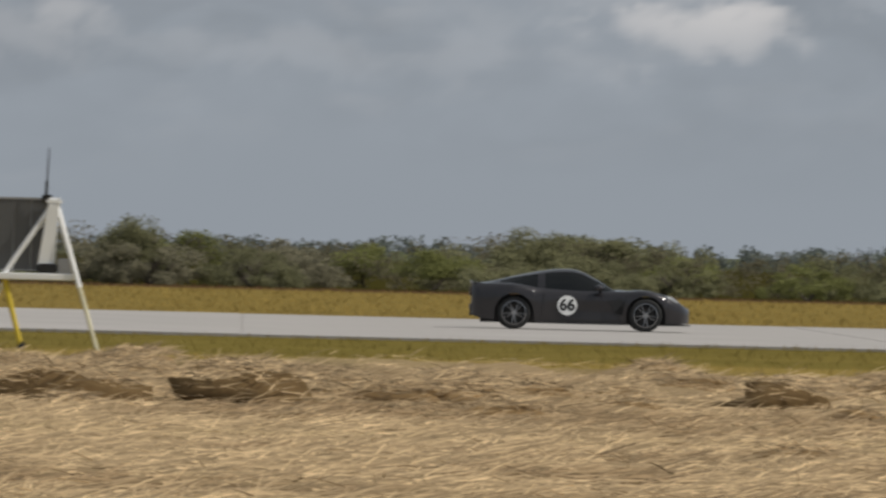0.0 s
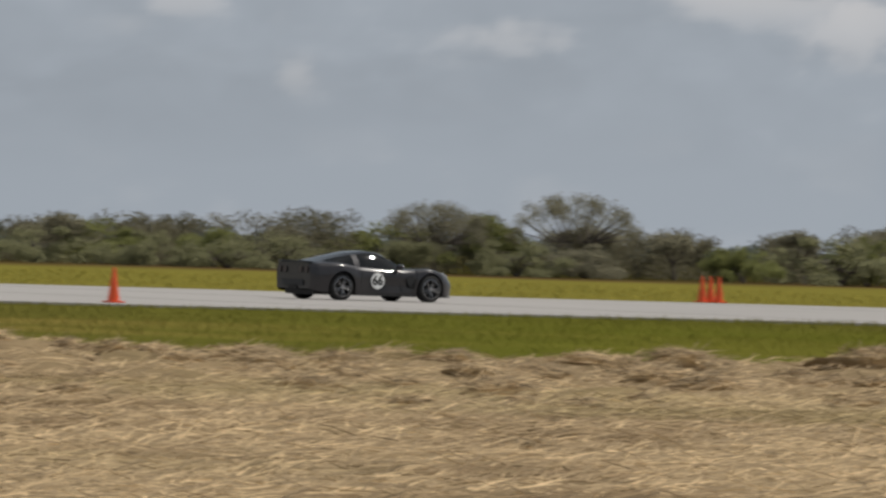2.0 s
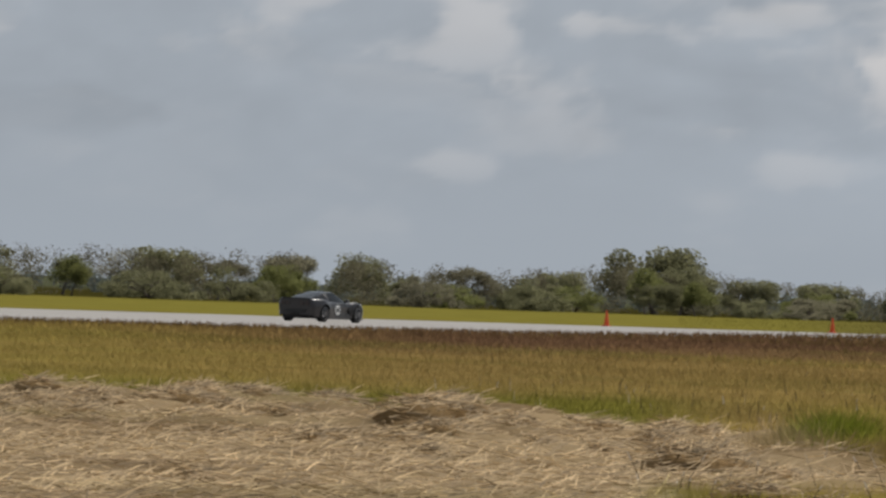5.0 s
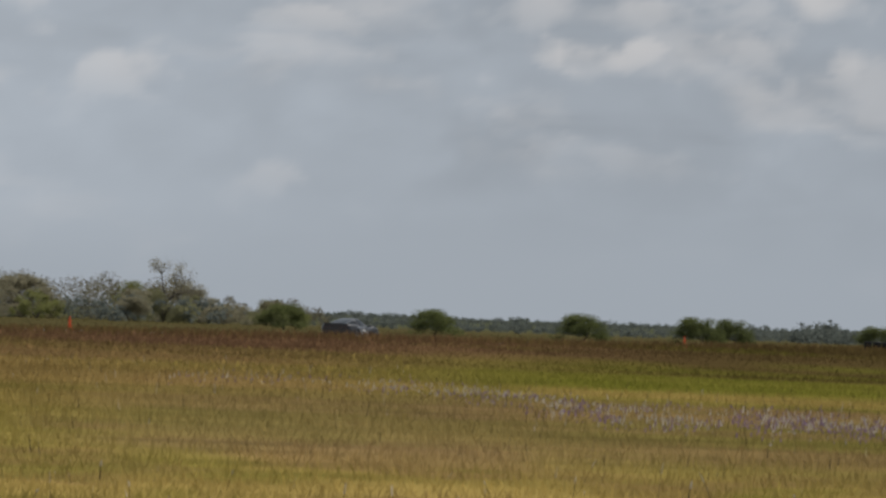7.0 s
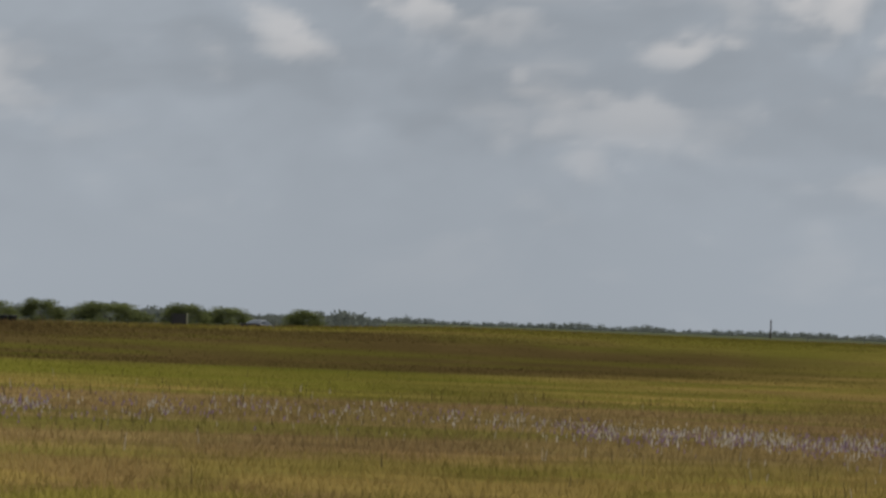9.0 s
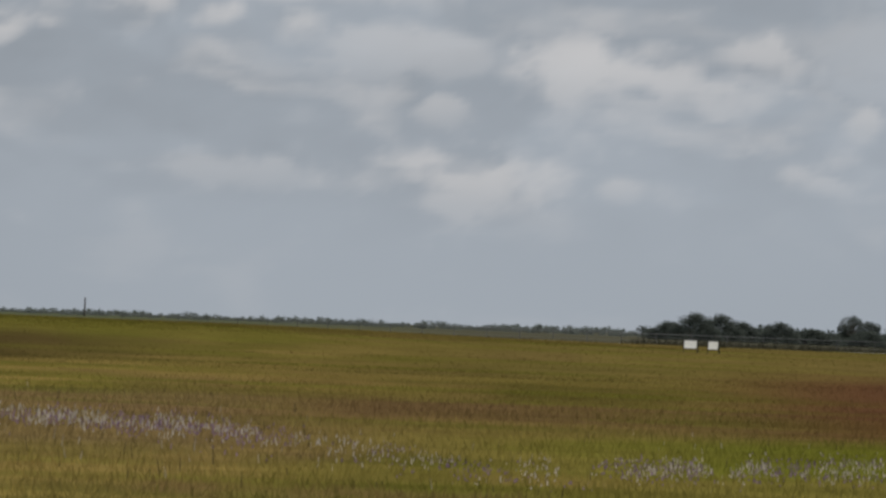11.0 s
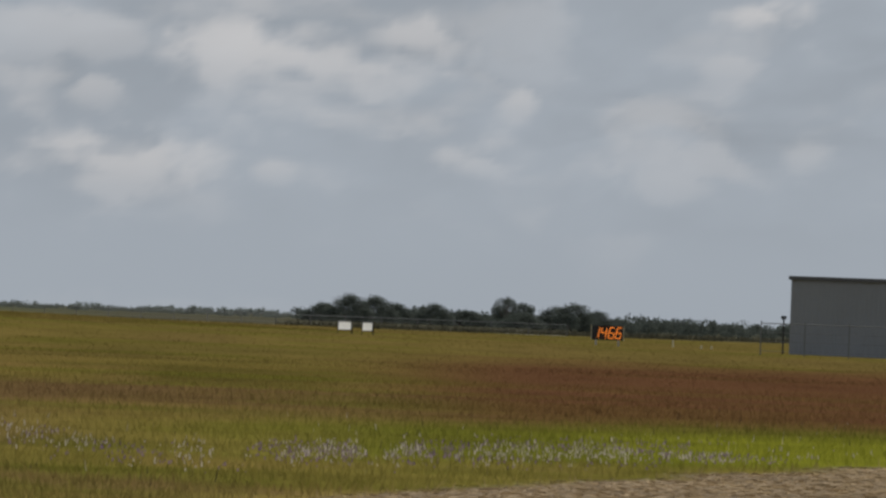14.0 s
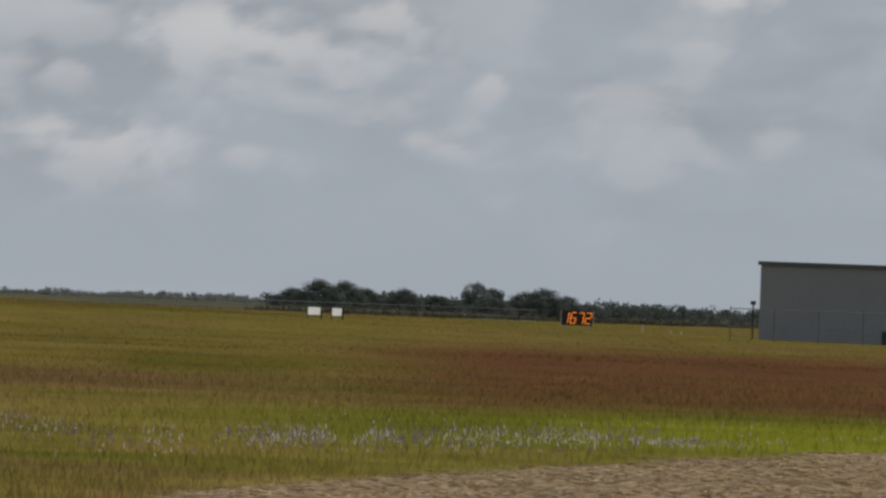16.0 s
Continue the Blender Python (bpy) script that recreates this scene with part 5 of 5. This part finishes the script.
def grow_spikes(name, seed, az0, az1, count, spread, mat, low, high, wide, label):
    """Upright seed heads and flower spikes along the belt where they grow."""
    g = np.random.default_rng(seed)
    az = g.uniform(az0, az1, count)
    r = flower_line(az) * (1 + spread * (1 - 0.25 * smooth(76, 77.5, az)) * g.normal(0, 1, count))
    x, y = r * np.sin(np.radians(az)), r * np.cos(np.radians(az))
    keep = (layered(az / 0.22, r / 9, seed + 3) > 0.47) & (g.random(count) < (flower_share(az) if spread < 0.1 else 1)) & (r > 80) & (cover(x, y)[1] < 0.3)
    x, y, az = x[keep], y[keep], az[keep]
    n = len(x)
    h, t, a = g.uniform(low, high, n), g.uniform(0, 6.283, n), g.uniform(0, 6.283, n)
    size = np.interp(az, (70, 76, 77.5), (0.95, 0.75, 0.5))
    h, w = h * size, wide * np.sqrt(size) * g.uniform(0.6, 1.4, n)
    ribbon_mesh(name, mat, x, y, height(x, y) + 0.09 + 0.5 * h * g.random(n), np.cos(t) * 0.15 * h, np.sin(t) * 0.15 * h, 0.8 * h, np.cos(a) * w, np.sin(a) * w, 0 * w, None, label, "wildflowers")


grow_spikes("pale_seed_heads", 300, 66.5, 84, 8000, 0.05, M_PLUME, 0.05, 0.16, 0.010, "pale silvery seed heads standing in the meadow")
grow_spikes("purple_flowers", 320, 66.5, 84, 11000, 0.06, M_PURPLE, 0.04, 0.12, 0.010, "purple wildflower spikes in the meadow")
grow_spikes("dry_stalks", 340, 60, 84, 1900, 0.25, M_STALK, 0.12, 0.34, 0.005, "dark dry stalks standing over the grass")
grow_spikes("pale_stalks", 360, 59, 84, 700, 0.2, M_PLUME, 0.1, 0.28, 0.005, "pale dry stalks scattered in the grass")


def grow_near_stalks():
    """Dead stalks with pale tips in the foreground, where the mown straw ends."""
    x, y, g = scatter(380, 150, 61.6, 70.5, 71, 90, 1.2)
    keep = (layered(x / 2.2, y / 2.2, 383) > 0.45)
    x, y = x[keep], y[keep]
    n = len(x)
    h, t, a = 0.08 + 0.22 * g.random(n) ** 2, g.uniform(0, 6.283, n), g.uniform(0, 6.283, n)
    lean = g.uniform(0.1, 0.7, n)
    z = height(x, y) + 0.05
    dx, dy = np.cos(t) * lean * h, np.sin(t) * lean * h
    w = g.uniform(0.003, 0.006, n)
    ribbon_mesh("near_stalks", M_STALK, x, y, z, dx, dy, h, np.cos(a) * w, np.sin(a) * w, 0 * w, None, "dark dead stalks at the edge of the mown straw", "wildflowers")
    w = w * 1.7
    ribbon_mesh("near_seed_heads", M_PLUME, x + dx * 0.75, y + dy * 0.75, z + h * 0.8, dx * 0.4, dy * 0.4, h * 0.35, np.cos(a) * w, np.sin(a) * w, 0 * w, None, "pale seed heads on the dead stalks", "wildflowers")


grow_near_stalks()


def heap_hay():
    """Wads of hay: slumped lumps of dark matted straw with pale strands arching over them."""
    g = np.random.default_rng(50)
    az = g.uniform(-4, 63, 900)
    edge = straw_edge(az)
    r = edge - np.abs(g.normal(0, 16, 900)) - 3
    size = g.uniform(0.25, 0.75, 900) * (0.5 + 0.5 * (g.random(900) > 0.7))
    keep = r > 66
    az, r, size = az[keep], r[keep], size[keep]
    az = np.concatenate([az, (-1.1, 1.25, 0.05, 27.2, 27.6, 12.1, 41.9, 3.2)])
    r = np.concatenate([r, (96, 100, 98, 100, 97, 104, 112, 102)])
    size = np.concatenate([size, (0.85, 0.7, 0.75, 0.75, 0.6, 0.7, 0.7, 0.65)])
    cx, cy = r * np.sin(np.radians(az)), r * np.cos(np.radians(az))
    rng = random.Random(51)
    ball = bmesh.new()
    bmesh.ops.create_icosphere(ball, subdivisions=2, radius=1)
    unit = [v.co.copy() for v in ball.verts]
    tris = [tuple(v.index for v in f.verts) for f in ball.faces]
    ball.free()
    verts, faces = [], []
    base = height(cx, cy)
    for i in range(len(cx)):
        s, k = float(size[i]), len(verts)
        shift, turn = Vector((i * 1.7, i * 0.3, 0)), rng.uniform(-0.5, 0.5)
        for u in unit:
            lump = 0.85 + 0.5 * noise.noise(u * 1.6 + shift) + 0.34 * noise.noise(u * 4 + shift)
            p = Vector((u.x * s * 1.15, u.y * s * 0.7, u.z * s * (0.27 if i < len(cx) - 8 else 0.45))) * lump
            p.rotate(Euler((0, 0, turn)))
            verts.append((cx[i] + p.x, cy[i] + p.y, base[i] + max(p.z, -0.1)))
        faces += [tuple(q + k for q in f) for f in tris]
    me = mesh_from("hay_wads", verts, faces, M_GROUND, True)
    matted = np.repeat(np.where(np.arange(len(cx)) < len(cx) - 8, 1.0, 0.62), len(unit))  # the largest wads: shade of their near side put into a darker tone
    paint(me, STRAW * np.array((0.52, 0.47, 0.40)) * matted[:, None])
    tagged(new("hay_wads", me), "slumped wads of matted brown hay", "hay", kind="stuff")
    n_per = 330
    idx = np.repeat(np.arange(len(cx)), (n_per * np.clip(size / 0.5, 0.7, 3.2) ** 2 * np.where(np.arange(len(cx)) < len(cx) - 8, 1.0, 0.6)).astype(int))
    n = len(idx)
    s = size[idx]
    u, v = g.normal(0, 0.6, n), g.normal(0, 0.5, n)
    x, y = cx[idx] + u * s, cy[idx] + v * s * 0.8
    z = base[idx] + s * np.where(idx < len(cx) - 8, 0.30, 0.47) * np.sqrt(np.clip(1 - (u / 1.2) ** 2 - (v / 0.9) ** 2, 0, 1)) + g.uniform(-0.02, 0.04, n)
    t = g.normal(0.3, 1.1, n)
    h = g.uniform(0.1, 0.36, n) * (0.5 + np.minimum(s, 0.5))
    up = g.normal(0.0, 0.2, n) * h
    w = g.uniform(0.0025, 0.0055, n)
    pale = g.uniform(0.25, 1.45, (n, 1))
    ribbon_mesh("hay_strands", M_STRAW, x, y, z, np.cos(t) * h, np.sin(t) * h, up, np.cos(t + 1.57) * w, np.sin(t + 1.57) * w, w, np.clip(STRAW * pale, 0, 0.8), "pale straw strands hanging over the hay wads", "straw")


heap_hay()


def build_roadside_bush():
    """The leafy bush on the verge, blown to one side."""
    x, y = polar(43.63, 152)
    ob = thing("verge_bush", pose(x, y, 0), "ragged green bush standing on the grass verge", "bush")
    rng = random.Random(77)
    wood, centres = bmesh.new(), []
    for k in range(46):
        # stems fan out, the upper ones blown over
        a = rng.uniform(-1, 1)
        foot = Vector((rng.uniform(-0.3, 0.3), rng.uniform(-0.25, 0.25), 0))
        tall = rng.uniform(0.45, 1.25) * (1 - 0.35 * abs(a) + 0.2 * max(a, 0))
        tip = foot + Vector((a * 0.95 + 0.22 * tall, rng.uniform(-0.5, 0.5), tall))
        mid = foot.lerp(tip, 0.55) + Vector((-0.10, 0, 0.06))
        rod(wood, foot, mid, 0.014, 0.009, 5)
        rod(wood, mid, tip, 0.009, 0.003, 5)
        for q in (0.2, 0.45, 0.7, 0.9, 1.0):
            spot = mid.lerp(tip, q) if q > 0.5 else foot.lerp(mid, q * 2)
            centres.append((spot, 0.15 if q < 0.8 else 0.09))
    part("stems", wood, M_BARK, ob)
    for _ in range(24):
        centres.append((Vector((rng.uniform(-0.8, 0.75), rng.uniform(-0.4, 0.4), rng.uniform(0.08, 0.4))), 0.17))
    verts, faces = leaf_cloud(rng, centres, 14, 0.040)
    link_part("foliage", mesh_from("foliage", verts, faces, M_LEAF_BRIGHT), ob)


build_roadside_bush()

# ---- broken cloud near the horizon, on a far backdrop ----
# single clouds along the horizon: azimuth, elevation, half width, half height (degrees), brightness
CLOUDS = ((2.84, 1.35, 0.33, 0.14, 0.75), (-1.18, 1.33, 0.27, 0.13, 0.35), (0.71, 1.13, 0.84, 0.10, 0.12), (19.15, 1.16, 0.30, 0.17, 0.45), (18.74, 1.22, 0.84, 0.20, 0.25), (21.43, 1.08, 0.23, 0.17, 0.32), (18.21, 1.07, 0.20, 0.13, 0.20), (20.72, 1.38, 0.40, 0.10, 0.30), (37.19, 1.43, 0.50, 0.10, 0.50), (37.80, 1.29, 0.23, 0.15, 0.55), (35.86, 1.17, 0.30, 0.10, 0.30), (34.49, 0.94, 0.08, 0.08, 0.30), (33.74, 1.33, 0.17, 0.07, 0.35))
CLOUDS += ((13.15, 1.22, 0.27, 0.17, 0.60), (12.15, 1.13, 0.20, 0.10, 0.45), (8.85, 1.20, 0.15, 0.08, 0.30), (26.68, 1.19, 0.18, 0.18, 0.50), (26.38, 0.77, 0.25, 0.10, 0.35), (41.95, 1.02, 0.18, 0.13, 0.50), (76.10, 0.87, 0.35, 0.10, 0.25))
CLOUDS += ((42.99, 1.36, 0.20, 0.13, 0.45), (44.06, 1.46, 0.23, 0.10, 0.45), (44.66, 1.50, 0.17, 0.08, 0.40), (44.72, 1.27, 0.17, 0.08, 0.40), (43.43, 1.14, 0.13, 0.08, 0.35), (46.11, 1.26, 0.17, 0.08, 0.40), (46.49, 1.16, 0.18, 0.08, 0.45), (47.38, 1.49, 0.20, 0.08, 0.30), (44.78, 1.12, 0.44, 0.13, 0.20))
CLOUDS += ((63.22, 1.34, 0.17, 0.18, 0.75), (60.60, 1.51, 0.27, 0.20, 0.50), (60.94, 1.22, 0.20, 0.12, 0.45), (64.24, 1.07, 0.23, 0.13, 0.35), (60.63, 0.71, 0.20, 0.07, 0.25), (61.77, 1.57, 0.44, 0.07, 0.40), (62.51, 1.68, 0.40, 0.08, 0.45), (64.01, 1.72, 0.84, 0.10, 0.50), (62.26, 0.98, 0.17, 0.05, 0.25), (62.61, 0.74, 0.20, 0.08, 0.25))
CLOUDS += ((66.16, 1.38, 0.23, 0.10, 0.45), (67.36, 1.74, 0.27, 0.10, 0.45), (68.95, 1.52, 0.27, 0.12, 0.65), (69.71, 1.66, 0.30, 0.17, 0.45), (70.49, 1.54, 0.12, 0.10, 0.55), (70.27, 1.88, 0.13, 0.08, 0.60), (69.24, 1.81, 0.84, 0.10, 0.40), (67.09, 0.76, 0.20, 0.08, 0.20), (69.30, 0.96, 0.17, 0.08, 0.20), (72.48, 1.57, 0.20, 0.15, 0.55), (73.24, 1.85, 0.44, 0.12, 0.60), (73.68, 1.77, 0.27, 0.10, 0.40), (70.81, 1.31, 0.12, 0.07, 0.30), (70.20, 1.40, 0.10, 0.08, 0.30))
CLOUDS += ((74.78, 1.63, 0.17, 0.08, 0.60), (75.08, 1.69, 0.08, 0.05, 0.50), (75.61, 1.85, 0.20, 0.13, 0.60), (76.09, 1.76, 0.13, 0.08, 0.55), (76.56, 1.75, 0.13, 0.08, 0.50), (74.56, 1.20, 0.23, 0.13, 0.35), (73.85, 1.45, 0.07, 0.07, 0.30), (76.65, 1.95, 0.50, 0.08, 0.50), (74.32, 1.35, 0.08, 0.07, 0.35))
CLOUDS += ((78.51, 1.47, 0.47, 0.17, 0.60), (79.25, 1.63, 0.23, 0.13, 0.55), (77.46, 0.83, 0.50, 0.13, 0.55), (77.41, 1.26, 0.13, 0.07, 0.35), (79.96, 1.31, 0.08, 0.07, 0.50), (81.42, 1.83, 0.23, 0.08, 0.65), (81.23, 1.54, 0.13, 0.07, 0.35), (78.54, 0.82, 0.08, 0.05, 0.30), (79.51, 0.94, 0.20, 0.10, 0.38), (81.68, 1.05, 0.13, 0.10, 0.30), (80.92, 0.79, 0.17, 0.10, 0.20), (80.02, 1.66, 0.23, 0.17, 0.20), (77.27, 1.59, 0.40, 0.13, 0.35))


def build_clouds():
    az, el = np.meshgrid(np.arange(-12, 100, 0.045), np.concatenate([np.linspace(-0.5, 0, 3), np.concatenate([np.linspace(0.03, 2.4, 80), np.linspace(2.5, 4.4, 12)])]))
    wx, wy = layered(az / 0.8, el / 0.5, 71, 3) - 0.5, layered(az / 0.8, el / 0.5, 73, 3) - 0.5
    n = layered(az / 0.62 + 0.9 * wx, el / 0.30 + 0.9 * wy, 61, 6)
    veil = layered(az / 4, el / 0.9 + 0.3 * wx, 81, 4)
    lift = smooth(0.3, 1.5, el) * (0.35 + 0.65 * smooth(20, 60, az))
    puff = smooth(0.50, 0.78, n) * (0.10 + 0.30 * lift) * smooth(0.30, 0.62, veil + 0.15 * lift)
    lumps = layered(az / 0.33 + 0.8 * wx, el / 0.2 + 0.8 * wy, 65, 5)
    for ca, ce, cw, ch, strength in CLOUDS:
        d = ((az - ca) / cw + 1.3 * wx) ** 2 + ((el - ce) / ch + 1.5 * wy) ** 2
        lit = 1 + 0.35 * np.clip((el - ce) / ch, -1, 1)
        puff = np.maximum(puff, smooth(0.24, 0.88, np.exp(-0.45 * d) + 1.9 * (lumps - 0.5)) * np.exp(-0.12 * d) * strength * lit)
    puff = np.clip(puff, 0, 0.9)
    dark = smooth(0.42, 0.66, layered(az / 2.2 + wx, el / 0.45 + wy, 91, 4)) * smooth(0.2, 1.2, el) * 0.09
    shade = (0.86 + 0.18 * smooth(2, 50, az)) * (1 + 0.06 * (veil - 0.5)) * (1 - 0.06 * np.exp(-((az - 73.5) / 1.6) ** 2)) * (1 + 0.13 * np.exp(-((az - 65.0) / 2.4) ** 2) * smooth(0.1, 0.7, el))
    base = np.stack([0.332 * shade, 0.368 * shade, (0.412 * shade)], -1)
    sky = base * ((1 - dark) * (1 + 0.16 * (lumps - 0.5) * smooth(0.2, 1.2, el)))[..., None]
    sky = mix(sky, np.array((0.64, 0.62, 0.61)), puff * 0.86)
    R = 4600.0
    a, e = np.radians(az), np.radians(el)
    pts = np.stack([R * np.sin(a), R * np.cos(a), 1.6 + R * np.tan(e)], -1).reshape(-1, 3)
    rows, cols = az.shape
    i, j = np.meshgrid(np.arange(rows - 1), np.arange(cols - 1), indexing="ij")
    faces = np.stack([i * cols + j, i * cols + j + 1, (i + 1) * cols + j + 1, (i + 1) * cols + j], -1).reshape(-1, 4)
    me = bpy.data.meshes.new("cloud_backdrop")
    me.from_pydata(pts.tolist(), [], faces.tolist())
    me.polygons.foreach_set("use_smooth", [True] * len(me.polygons))
    paint(me, sky.reshape(-1, 3))
    m = bpy.data.materials.new("cloudy_sky")
    m.use_nodes = True
    nt = m.node_tree
    nt.nodes.clear()
    out, em, at = nt.nodes.new("ShaderNodeOutputMaterial"), nt.nodes.new("ShaderNodeEmission"), nt.nodes.new("ShaderNodeAttribute")
    at.attribute_name = "tone"
    nt.links.new(at.outputs["Color"], em.inputs[0])
    nt.links.new(em.outputs[0], out.inputs[0])
    me.materials.append(m)
    tagged(new("cloud_backdrop", me), "grey-blue sky with broken pale clouds", "sky", kind="structure")


build_clouds()



def motions():
    for tile, place in flip_tiles:
        walk(tile, [(0, place[0]), (14.5, place[0]), (14.567, place[1]), (14.633, place[2]), (14.7, place[3]), (16, place[3])])
    for wheel in car_wheels:
        hub = wheel.matrix_basis.copy()
        walk(wheel, [(k / 10, hub @ pose(0, 0, 0, 0, 50 * k, 0)) for k in range(0, 161)])
    rows = []
    for k in range(161):
        x = 6.87 + 64.667 * (k / 10) + 0.375 * (k / 10) ** 2
        z0, z1 = float(sink(x - 1.3)), float(sink(x + 1.3))
        rows.append((k / 10, pose(x, CAR_LINE, (z0 + z1) / 2, 0, math.degrees(math.atan2(z0 - z1, 2.6)), 0)))
    walk(race_car, rows)


motions()
